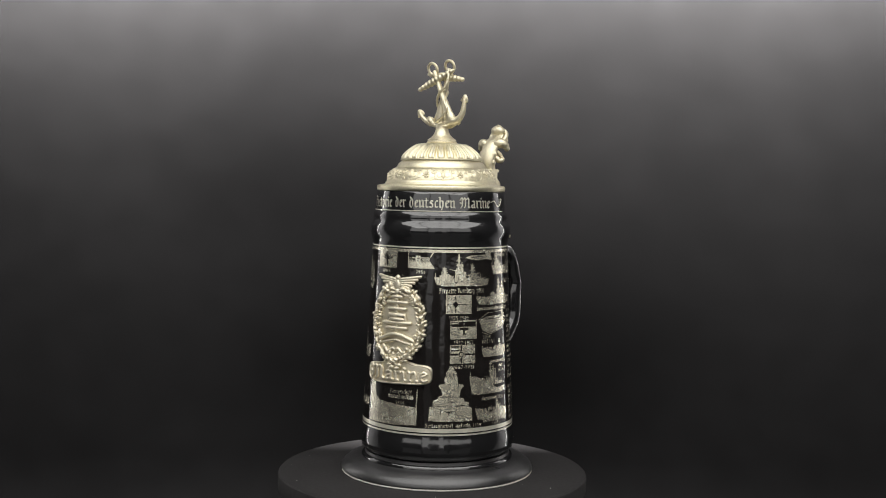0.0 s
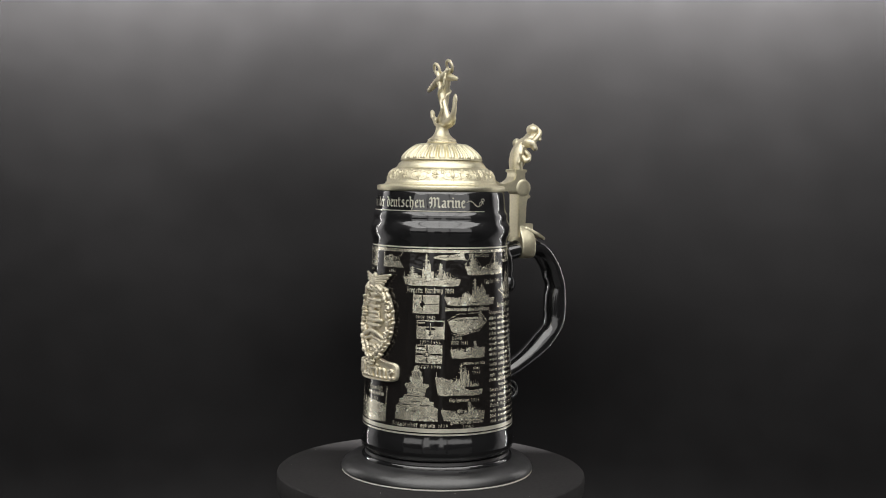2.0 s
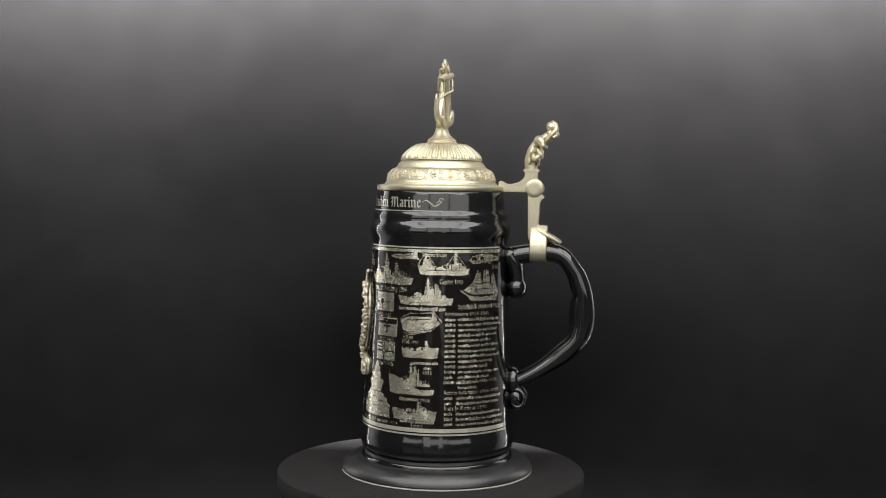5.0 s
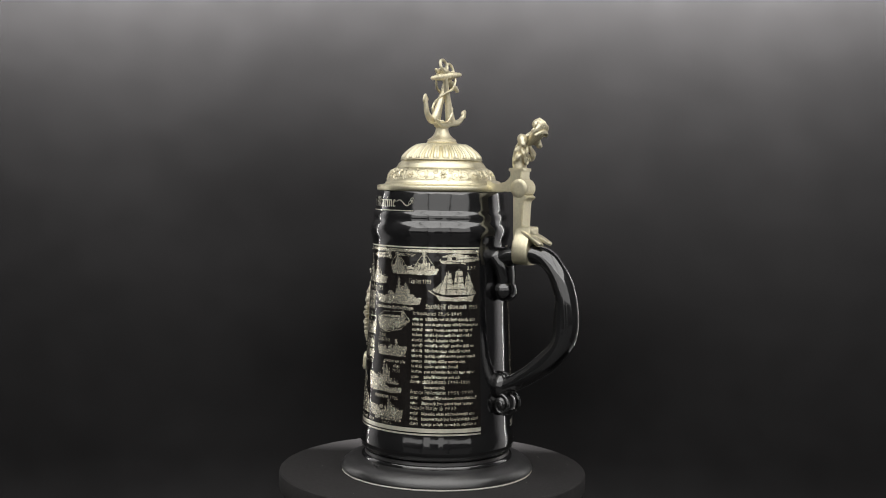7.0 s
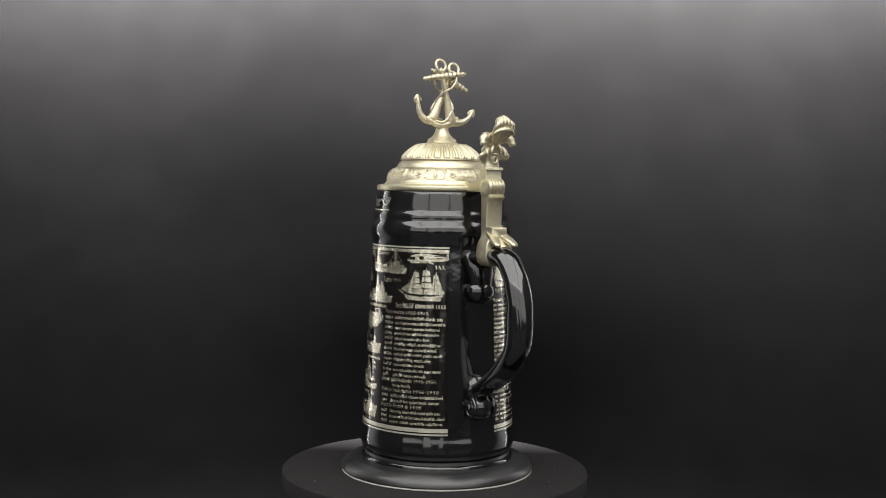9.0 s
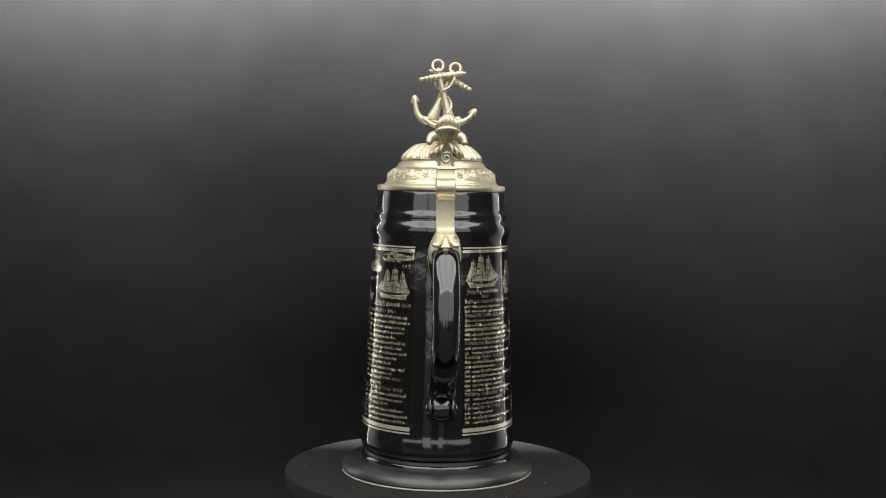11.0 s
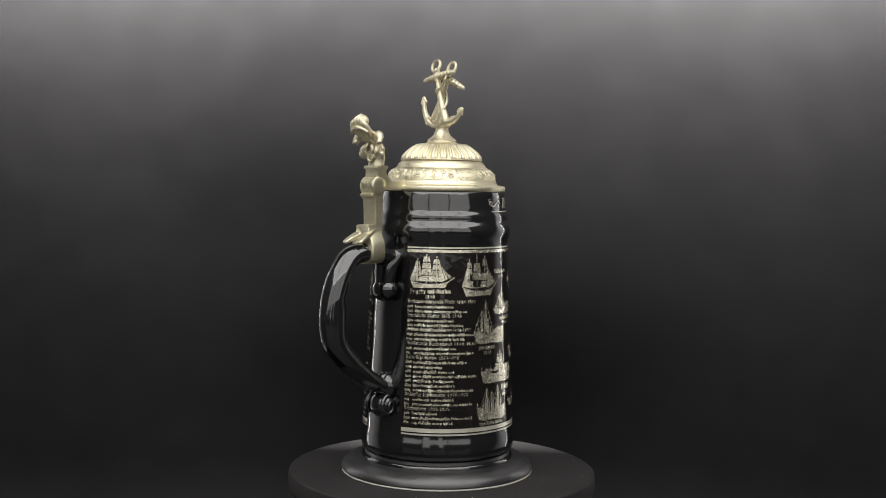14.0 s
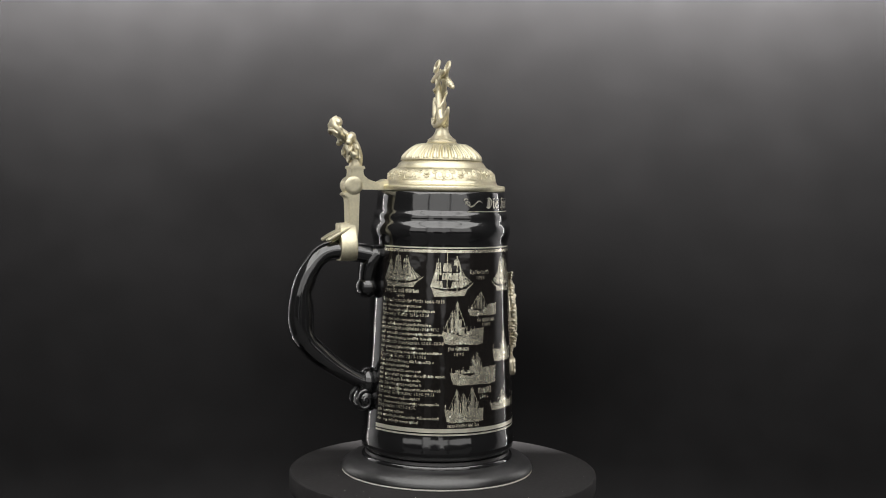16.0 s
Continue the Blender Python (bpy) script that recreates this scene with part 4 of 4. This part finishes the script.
def build_prints():
    rng = random.Random(4)
    # ships and aircraft
    warship((162.3, 210.2, 128.5, 150.3), 11, [(0.42, 1.0), (0.66, 0.72), (0.18, 0.62)], rigging=False, label="etched grey frigate print")
    warship((213.5, 256.1, 135.7, 151.3), 12, [(0.16, 0.98), (0.72, 1.0)], hull=(0.42, 0.3, 0.3), label="etched supply ship print")
    warship((196.9, 242.7, 116.0, 134.6), 13, [(0.56, 1.0), (0.70, 0.8), (0.38, 0.5)], hull=(0.34, 0.3, 0.28), rigging=False, label="etched destroyer print")
    warship((202.0, 231.8, 82.2, 94.2), 14, [(0.68, 1.0), (0.5, 0.6)], hull=(0.5, 0.45, 0.6), steps=10, rigging=False, label="etched patrol boat print")
    warship((190.9, 229.0, 57.9, 80.1), 15, [(0.52, 1.0), (0.60, 0.9)], hull=(0.58, 0.5, 0.2), rigging=False, label="etched training cruiser print")
    warship((195.6, 230.8, 41.8, 54.6), 16, [(0.62, 1.0), (0.4, 0.62)], hull=(0.6, 0.45, 0.5), steps=10, rigging=False, label="etched fast boat print")
    warship((45.2, 74.3, 109.3, 125.8), 17, [(0.42, 1.0), (0.3, 0.85)], hull=(0.3, 0.3, 0.5), steps=8, label="etched torpedo boat print")
    warship((24.9, 59.6, 90.5, 119.7), 18, [(0.34, 1.0), (0.22, 0.8)], hull=(0.32, 0.3, 0.4), steps=9, label="etched gunboat print with tall funnel mast")
    warship((30.9, 72.0, 64.6, 86.9), 19, [(0.54, 1.0), (0.46, 0.9)], hull=(0.4, 0.36, 0.55), steps=14, rigging=False, label="etched battleship print")
    warship((27.0, 58.7, 40.5, 64.2), 20, [(0.3, 0.95), (0.46, 0.85), (0.68, 1.0)], hull=(0.4, 0.36, 0.4), steps=12, label="etched ironclad print")
    warship((64.7, 102.7, 46.7, 60.1), 21, [(0.4, 1.0)], hull=(0.4, 0.36, 0.4), label="etched cruiser print")
    warship((68.7, 100.0, 78.2, 100.6), 22, [(0.5, 1.0)], hull=(0.4, 0.36, 0.4), label="etched cruiser print")
    sailing_ship((68.7, 100.0, 124.0, 148.0), 23, label="etched sailing ship print")
    sailing_ship((248.3, 287.1, 118.6, 140.8), 31, True, "etched full-rigged training ship print")
    sailing_ship((332.4, 369.2, 127.0, 149.9), 32, False, "etched sailing frigate print")
    sailing_ship((14.9, 50.3, 121.5, 150.6), 33, False, "etched paddle corvette print", full=False)

    # the tall bow-on battleship
    s = Sheet(159.7, 194.1, 40.6, 78.1)
    left = [(0.02, 0.04), (0.03, 0.28), (0.10, 0.31), (0.11, 0.40), (0.20, 0.41), (0.22, 0.47), (0.31, 0.49), (0.29, 0.58), (0.22, 0.64), (0.24, 0.67), (0.36, 0.69),
            (0.35, 0.80), (0.40, 0.82), (0.38, 0.88), (0.44, 0.92), (0.45, 0.97), (0.49, 1.0)]
    s.poly(left + [(1 - x, y * (1.0 if y > 0.5 else 0.92)) for x, y in reversed(left)])
    for y in (0.46, 0.67, 0.81):
        s.line(0.5 - 0.42 * (1 - y), y, 0.5 + 0.42 * (1 - y), y, 0.22, False)
    for x, y, w in ((0.30, 0.30, 0.2), (0.70, 0.30, 0.2), (0.5, 0.36, 0.18), (0.5, 0.20, 0.2)):
        s.line(x - w / 2, y, x + w / 2, y + 0.01, 0.5, False)
    s.etch(rng, 30, 1).put("ship_print", "etched bow-on battleship print", 0.13)
    # the armoured ship under the badge
    s = Sheet(105.8, 151.9, 38.0, 66.2)
    s.poly([(0.0, 0.0), (0.0, 0.98), (0.12, 0.94), (0.16, 0.62), (0.26, 0.52), (0.97, 0.44), (0.985, 0.86), (1.0, 0.86), (0.99, 0.04), (0.6, 0.0)])
    s.etch(rng, 18, 1).put("ship_print", "etched armoured ship print", 0.15)
    # jet
    s = Sheet(187.3, 214.8, 144.0, 152.3)
    s.poly([(0.0, 0.42), (0.2, 0.6), (0.5, 0.62), (0.78, 0.72), (0.95, 1.0), (0.93, 0.62), (1.0, 0.2), (0.7, 0.3), (0.45, 0.2), (0.2, 0.28)])
    s.line(0.2, 0.45, 0.8, 0.5, 0.25, False).line(0.5, 0.22, 0.75, 0.66, 0.3, False).line(0.3, 0.3, 0.5, 0.6, 0.25, False).put("aircraft_print", "etched jet print")
    # helicopter
    s = Sheet(256.1, 290.3, 142.6, 151.0)
    s.poly([(0.0, 0.35), (0.08, 0.66), (0.24, 0.84), (0.5, 0.86), (0.92, 0.62), (0.98, 0.95), (1.0, 0.4), (0.9, 0.3), (0.62, 0.22), (0.66, 0.02), (0.52, 0.16), (0.1, 0.1)])
    s.rect(0.05, 0.35, 0.2, 0.62, False).rect(0.3, 0.4, 0.4, 0.65, False).line(0.45, 0.45, 0.85, 0.5, 0.4, False).line(0.0, 0.96, 1.0, 0.9, 0.3)
    s.etch(rng, 16, 1).put("aircraft_print", "etched helicopter print", 0.15)
    # submarine
    s = Sheet(199.5, 233.6, 97.1, 113.5)
    s.poly([(0.02, 0.56), (0.10, 0.18), (0.30, 0.05), (0.7, 0.2), (0.97, 0.5), (0.9, 0.62), (0.78, 0.62), (0.74, 0.74), (0.2, 0.72)])
    s.poly([(0.76, 0.6), (0.79, 0.95), (0.83, 1.0), (0.86, 0.8), (0.90, 0.6)])
    for p, q in (((0.0, 0.6), (0.25, 0.86)), ((0.25, 0.86), (0.8, 0.9)), ((0.86, 0.86), (1.0, 0.55)), ((1.0, 0.55), (0.78, 0.2)), ((0.78, 0.2), (0.28, 0.0)), ((0.28, 0.0), (0.1, 0.1))):
        s.line(*p, *q, 0.4)
    s.line(0.2, 0.62, 0.74, 0.64, 0.5, False).etch(rng, 18, 2).put("submarine_print", "etched submarine print", 0.18)

    # flags
    s = Sheet(172.2, 193.1, 111.3, 123.3).rect(0, 0, 1, 1).tone(0.03, 0.03, 0.97, 0.97, 0.8)
    s.line(0.37, 0.06, 0.37, 0.94, 0.5, False).line(0.06, 0.5, 0.94, 0.5, 0.5, False)
    s.poly([(0.37, 0.26), (0.50, 0.5), (0.37, 0.74), (0.24, 0.5)], True).poly([(0.37, 0.30), (0.48, 0.5), (0.37, 0.70), (0.26, 0.5)], False)
    s.frame_line().put("flag_print", "pale flag print with dark diamond")
    s = Sheet(175.9, 197.5, 95.0, 107.0).rect(0, 0, 1, 1).rect(0.03, 0.66, 0.97, 0.95, False).rect(0.5, 0.66, 0.97, 0.8, False)
    s.rect(0.05, 0.82, 0.30, 0.90).tone(0.02, 0.04, 0.35, 0.64, 0.7)
    s.line(0.5, 0.22, 0.5, 0.88, 0.9, False).line(0.36, 0.55, 0.64, 0.55, 1.5, False).line(0.5, 0.34, 0.5, 0.78, 1.5, False)
    for x, y in ((0.5, 0.24), (0.5, 0.86)):
        s.line(x - 0.06, y, x + 0.06, y, 0.5, False)
    s.line(0.5, 0.26, 0.5, 0.84, 0.25).frame_line().put("flag_print", "striped flag print with dark cross")
    s = Sheet(175.7, 196.1, 79.3, 91.3).rect(0, 0, 1, 1).tone(0.03, 0.03, 0.97, 0.97, 0.82).line(0.43, 0.03, 0.43, 0.97, 1.1, False).line(0.03, 0.48, 0.97, 0.48, 1.1, False)
    s.rect(0.05, 0.86, 0.34, 0.94, False).rect(0.05, 0.66, 0.34, 0.74, False).disc(0.43, 0.48, 2.2).disc(0.43, 0.48, 1.8, False).disc(0.43, 0.48, 1.1)
    s.frame_line().put("flag_print", "pale cross flag print with round crest")
    s = Sheet(140.5, 162.9, 140.0, 151.7)
    s.poly([(0.0, 0.02), (0.0, 0.98), (1.0, 0.98), (0.80, 0.5), (1.0, 0.02)]).poly([(0.03, 0.36), (0.03, 0.92), (0.93, 0.92), (0.77, 0.5), (0.83, 0.36)], False)
    s.poly([(0.03, 0.36), (0.03, 0.64), (0.80, 0.64), (0.77, 0.5), (0.83, 0.36)]).tone(0.03, 0.36, 0.9, 0.64, 0.45)
    s.rect(0.30, 0.42, 0.48, 0.72).disc(0.39, 0.40, 1.6).line(0.39, 0.36, 0.39, 0.66, 0.5, False).line(0.34, 0.58, 0.44, 0.58, 0.4, False).put("flag_print", "swallow-tailed pennant print")
    s = Sheet(107.9, 130.0, 139.9, 151.3).rect(0, 0, 1, 1).tone(0.03, 0.03, 0.97, 0.97, 0.9)
    for k in range(7):
        a = radians(20 + 140 * k / 6)
        s.line(0.5, 0.45, 0.5 + 0.26 * math.cos(a), 0.45 + 0.4 * math.sin(a), 0.6, False)
    s.line(0.5, 0.1, 0.5, 0.9, 0.9, False).line(0.36, 0.12, 0.5, 0.3, 0.5, False).line(0.64, 0.12, 0.5, 0.3, 0.5, False).put("flag_print", "pale flag print with dark bird")

    # captions that can be read, and bars for the rest
    for words, box in (("Fregatte Hamburg 2004", (166.5, 204.9, 124.6, 128.0)), ("1935-1945", (174.6, 190.7, 107.6, 110.2)), ("1922-1933", (178.6, 194.6, 91.7, 94.3)),
                       ("1867-1921", (177.9, 195.4, 75.9, 78.4)), ("1956", (147.8, 155.8, 136.9, 139.4)), ("Tender 1993", (231.4, 250.5, 130.5, 133.5)),
                       ("Marineflieger", (217.1, 237.3, 148.0, 150.2)), ("S.A.R.", (279.1, 287.8, 139.9, 142.2)), ("U-Boot", (203.1, 211.5, 94.6, 96.9)),
                       ("VIIC 1941", (202.1, 216.1, 91.4, 93.9)), ("1939", (193.5, 201.1, 38.0, 40.4)), ("1938", (219.6, 227.1, 72.1, 74.4)), ("1936", (218.5, 226.0, 54.3, 56.8)),
                       ("1943", (211.5, 221.0, 37.6, 39.6)), ("1850", (345.7, 353.7, 121.2, 123.6)), ("1848", (52.7, 61.2, 133.4, 135.8)), ("1890", (33.7, 42.2, 84.2, 86.6)),
                       ("1909", (57.7, 66.7, 102.8, 105.2)), ("1906", (54.7, 63.7, 56.0, 58.4)), ("1934", (133.8, 141.8, 51.8, 54.2)), ("Panzerschiff", (128.1, 147.4, 58.8, 61.4)),
                       ("Schlachtschiff", (157.7, 178.5, 38.0, 40.6)), ("Fregatte", (333.2, 346.2, 124.2, 127.0)), ("Radkorvette", (46.7, 66.4, 136.9, 139.6)), ("1958", (280.0, 288.6, 114.4, 117.2)),
                       ("Segelschulschiff", (246.4, 262.5, 114.4, 117.5))):
        text_on(words, *box)
    for d0, d1, z0, z1 in ((198.1, 236.5, 113.2, 115.2), (212.0, 231.1, 78.4, 80.2), (220.5, 226.5, 75.2, 76.8), (201.7, 217.1, 54.6, 56.6), (202.8, 229.3, 40.4, 42.0),
                           (264.0, 278.5, 114.7, 116.9), (347.7, 365.9, 124.5, 126.6), (53.6, 71.7, 106.0, 108.0), (29.5, 46.1, 87.6, 89.8), (53.7, 66.7, 59.4, 63.0),
                           (29.6, 54.5, 38.2, 40.0), (126.8, 148.8, 55.4, 57.6), (180.5, 192.0, 38.2, 40.2), (113.8, 122.8, 136.9, 138.9)):
        bars_on(rng, d0, d1, z0, z1)

    # the chronicle beside the handle: dates and entries, headings with their years
    heads = {0: ("1935-1945", 256.0, 275.0), 13: ("1945-1955", 264.0, 282.0), 15: ("1956-1990", 264.0, 284.0), 18: ("1990", 262.0, 271.0)}
    for i in range(22):
        z = 110.2 - 3.38 * i
        if i in heads:
            words, a, b = heads[i]
            title = {0: "Kriegsmarine", 15: "Deutsche Bundesmarine", 18: "Deutsche Marine ab"}.get(i)
            if title:
                text_on(title, 235.8, a - 1.2, z, z + 2.4)
            else:
                bars_on(rng, 235.6, a - 1.0, z, z + 1.9)
            text_on(words, a, b, z, z + 2.4)
            continue
        if i != 14:
            for k in range(3 if i < 12 else 1):
                bars_on(rng, 236.2 + 2.9 * k, 236.2 + 2.9 * k + (2.4 if i < 12 else 6.2), z, z + 1.6, "date")
        bars_on(rng, 246.4 if i < 15 else 245.0, 288.4 - rng.random() ** 2 * 16 if i != 14 else 262, z, z + 1.5)
    heads = {0: ("Kurbrandenburgische Flotte", "1644-1815", 370.7, 386.7), 3: ("Preussische Marine", "1815-1848", 358.5, 375.0), 6: (None, "1848-1852", 367.7, 382.7),
             9: ("Norddeutsche Bundesmarine", "1866-1870", 368.7, 386.7), 12: ("Kaiserliche Marine", "1871-1918", 357.0, 373.0),
             20: ("Vorl\u00e4ufige Reichsmarine", "1919-1921", 364.0, 380.0), 23: ("Reichsmarine", "1921-1935", 350.0, 366.0)}
    for i in range(27):
        z = 118.0 - 3.0 * i
        if i in heads:
            title, years, lo, hi = heads[i]
            if title:
                text_on(title, 331.5, lo - 1.3, z, z + 2.4)
            else:
                bars_on(rng, 331.5, lo - 1, z, z + 1.9)
            text_on(years, lo, hi, z, z + 2.3)
            continue
        bars_on(rng, 331.5, 336.3, z, z + 1.55, "date")
        bars_on(rng, 337.9, 355 + rng.random() * 34, z, z + 1.4)

    # the neck's motto and its flourishes
    for words, a, b, z0, z1 in (("Die", 64.7, 82.2, 179.4, 186.2), ("Historie", 87.0, 120.4, 179.4, 186.2), ("der", 123.8, 135.7, 179.6, 186.2), ("deutschen", 138.6, 179.4, 179.6, 186.2), ("Marine", 182.8, 214.6, 179.6, 186.2)):
        text_on(words, a, b, z0, z1, NECK_R, 0.12, GOLD_LINE, "motto", 0.25, 56)
    for c, flip in ((51.7, -1), (224.0, 1)):
        quads = []
        for k in range(120):
            q = k / 119
            d = c + flip * (-8.5 + 17 * q)
            z = 182.3 + (1.6 + 0.8 * q) * math.sin(2.1 * math.pi * q + 0.4) * (1 - 0.2 * q)
            w = 0.22 + 0.28 * abs(math.sin(math.pi * q))
            quads.append((d, d + 0.35, z - w, z + w))
        for k in range(70):
            a = 0.09 * k
            d, z = c + flip * (5.6 + (2.6 - 0.03 * k) * math.cos(a)), 181.9 + (1.9 - 0.02 * k) * math.sin(a)
            quads.append((d, d + 0.35, z - 0.22, z + 0.22))
        for k in range(60):
            a = 0.1 * k
            d, z = c + flip * (7.4 + (2.2 - 0.03 * k) * math.cos(a)), 184.2 + (1.5 - 0.02 * k) * math.sin(a)
            quads.append((d, d + 0.35, z - 0.24, z + 0.24))
        printed("flourish", quads, "thin curling flourish", GOLD_LINE, 0.12 + 0.01 * flip, NECK_R)


build_prints()


# ---- the badge ----
BADGE = FRONT + 2.2
badge = None


def on_body(x, z, lift=0.0):
    """x along the curve from the badge's middle, z up, lift off the glaze; all mm."""
    r = body_radius(z)
    a = radians(BADGE) + x / r
    lift *= 1.35
    return ((r + lift) * math.cos(a), (r + lift) * math.sin(a), z)


def facing(x, z):
    return Matrix.Rotation(radians(BADGE) + x / body_radius(z), 4, "Z")


def plate_mesh(outline, thick, rings=9, edge=0.10):
    """A raised plate with a rounded rim, filled from its middle."""
    bm = bmesh.new()
    o = np.array(outline)
    c = o.mean(0)
    loops = []
    for k in range(1, rings + 1):
        f = k / rings
        lift = thick * (1 - 0.25 * max(0.0, (f - (1 - edge)) / edge) ** 2)
        loops.append([bm.verts.new(Vector(on_body(*(c + (p - c) * f), lift)) * MM) for p in o])
    loops.append([bm.verts.new(Vector(on_body(*(c + (p - c) * 1.012), thick * 0.4)) * MM) for p in o])
    loops.append([bm.verts.new(Vector(on_body(*(c + (p - c) * 1.012), -0.4)) * MM) for p in o])
    n = len(o)
    mid = bm.verts.new(Vector(on_body(*c, thick)) * MM)
    for i in range(n):
        bm.faces.new((mid, loops[0][i], loops[0][(i + 1) % n]))
    for a, b in zip(loops, loops[1:]):
        for i in range(n):
            bm.faces.new((a[i], b[i], b[(i + 1) % n], a[(i + 1) % n]))
    return bm


def build_badge():
    global badge
    rng = random.Random(9)
    cz, hw, hh = 104.3, 18.9, 25.6
    oval = [(hw * 0.97 * math.cos(a), cz + hh * 0.97 * math.sin(a)) for a in np.linspace(0, 2 * math.pi, 72, endpoint=False)]
    badge = part("badge", plate_mesh(oval, 1.1), BADGE_METAL, stein, "oval cast pewter badge with wreath, ship and bird", smooth=60)
    # wreath: leaves in three rows, and berries
    bm = bmesh.new()
    for side in (-1, 1):
        for i in range(27):
            a = -math.pi / 2 + side * (0.10 + (math.pi - 0.36) * i / 26)
            for k, f in enumerate((0.80, 0.91, 1.0)):
                j = a + rng.uniform(-0.06, 0.06)
                f += rng.uniform(-0.03, 0.03)
                x, z = hw * f * math.cos(j), cz + hh * f * math.sin(j)
                tilt = math.atan2(hh * math.cos(j), -hw * math.sin(j)) + (0.9, 0.0, -0.9)[k] * side + rng.uniform(-0.8, 0.8)
                m = facing(x, z) @ Matrix.Rotation(tilt, 4, "X")
                q = rng.uniform(0.72, 1.08)
                blob(bm, on_body(x, z, 1.9 + 0.8 * (k == 1) + rng.uniform(-0.5, 0.5)), (1.7, 2.3 * q, 1.25 * q), m, 8, 6)
            if i % 2:
                x, z = hw * 0.9 * math.cos(a + 0.05), cz + hh * 0.9 * math.sin(a + 0.05)
                blob(bm, on_body(x, z, 3.2), (0.9, 0.9, 0.9), None, 8, 6)
    for x, z in ((-3.4, 77.6), (3.4, 77.6), (0, 79.4), (-1.6, 76.0), (2.2, 75.6)):
        blob(bm, on_body(x, z, 2.6), (1.5, 2.2, 1.3), facing(x, z), 8, 6)
    part("wreath", bm, BADGE_METAL, badge, "raised leaf wreath", smooth=60)
    # bird with spread wings
    bm = bmesh.new()
    for z, w, h in ((129.2, 2.9, 4.2), (134.0, 1.8, 1.8), (125.0, 2.2, 2.4)):
        blob(bm, on_body(0, z, 2.0), (1.6, w, h), facing(0, z), 12, 8)
    for side in (-1, 1):
        for k in range(6):
            y0, y1 = 132.6 - 1.35 * k, 135.0 - 2.1 * k
            tube([on_body(side * x, z, 2.0) for x, z in spline([(1.5, y0), (6.0, y0 + 0.9), (15.4 - 1.9 * k, y1)], 10)], [1.05 - 0.02 * q for q in range(10)], 8, bm)
        tube([on_body(side * (1 + q * 0.5), 125.7 - q * 0.5, 2.0) for q in range(5)], 0.8, 8, bm)
    part("bird", bm, BADGE_METAL, badge, "spread-winged bird", smooth=60)
    # ship bow-on over waves
    bm = bmesh.new()

    def bar(x0, z0, x1, z1, r=1.3, lift=1.9):
        tube([on_body(x0 + (x1 - x0) * q, z0 + (z1 - z0) * q, lift) for q in np.linspace(0, 1, 8)], r, 8, bm)
    for z, w in ((121.4, 3.4), (117.8, 7.4), (113.6, 6.0), (104.6, 9.8), (101.2, 7.2)):
        bar(-w, z, w, z, 1.35)
    bar(0, 98, 0, 123.5, 1.1)
    for z, w in ((109.6, 5.6), (106.8, 5.0)):
        blob(bm, on_body(0, z, 1.9), (1.7, w + 1.4, 1.7), facing(0, z), 14, 8)
    for s in (-1, 1):
        bar(s * 5.6, 110.5, s * 6.8, 104, 0.8)
        bar(0, 97.4, s * 5.0, 96.6, 1.5, 2.2)
        bar(s * 5.0, 96.6, s * 12.6, 93.2, 1.3, 2.2)
        bar(s * 0.5, 93.6, s * 11.6, 90.8, 1.0, 2.0)
        bar(s * 12.6, 93.2, s * 12.4, 97.0, 0.9)
        tube([on_body(s * x, 86.8 + 1.3 * math.sin(x * 0.9), 2.0) for x in np.linspace(0.5, 11, 14)], 1.1, 8, bm)
    for k in range(16):
        x, z = rng.uniform(-7.5, 7.5), rng.uniform(81.5, 85.5)
        blob(bm, on_body(x, z, 1.8), (1.0, 1.9, 0.7), facing(x, z), 8, 6)
    part("ship_relief", bm, BADGE_METAL, badge, "raised warship relief", smooth=60)
    # banner
    pts = []
    for a in np.linspace(0, 2 * math.pi, 96, endpoint=False):
        ca, sa = math.cos(a), math.sin(a)
        x = 24.6 * math.copysign(abs(ca) ** 0.32, ca)
        z = 71.6 + 6.6 * math.copysign(abs(sa) ** 0.5, sa)
        if sa > 0:
            z += 3.6 * math.exp(-(x / 9.5) ** 2) - 0.6 * math.exp(-((abs(x) - 15) / 4) ** 2)
        pts.append((x, z + 0.5 * math.sin(x / 9)))
    banner = part("banner", plate_mesh(pts, 1.3), BADGE_METAL, badge, "rounded pewter banner", smooth=60)
    tube_bm = tube([on_body(x * 0.975, 71.6 + (z - 71.6) * 0.93, 1.5) for x, z in pts] + [on_body(pts[0][0] * 0.975, 71.6 + (pts[0][1] - 71.6) * 0.93, 1.5)], 0.55, 6)
    part("banner_rim", tube_bm, BADGE_METAL, badge, smooth=60)
    # raised letters on the banner
    bm = bmesh.new()
    lines, width = strokes_of("Marine")
    for line in lines:
        fine = [(ax + (bx - ax) * q, ay + (by - ay) * q) for (ax, ay), (bx, by) in zip(line, line[1:]) for q in (0, 0.25, 0.5, 0.75)] + [line[-1]]
        tube([on_body(-22.4 + 44.8 * x / width, 67.6 + 5.9 * y, 1.7) for x, y in fine], (1.05,) * len(fine), 8, bm)
    part("lettering", bm, BADGE_METAL, badge, "raised broken-letter word", smooth=60)


build_badge()


def motions():
    rows = [(t, pose(0, 0, 0, 0, 0, d)) for t, d in TURNS]
    walk(stein, rows)
    walk(table, rows)


motions()
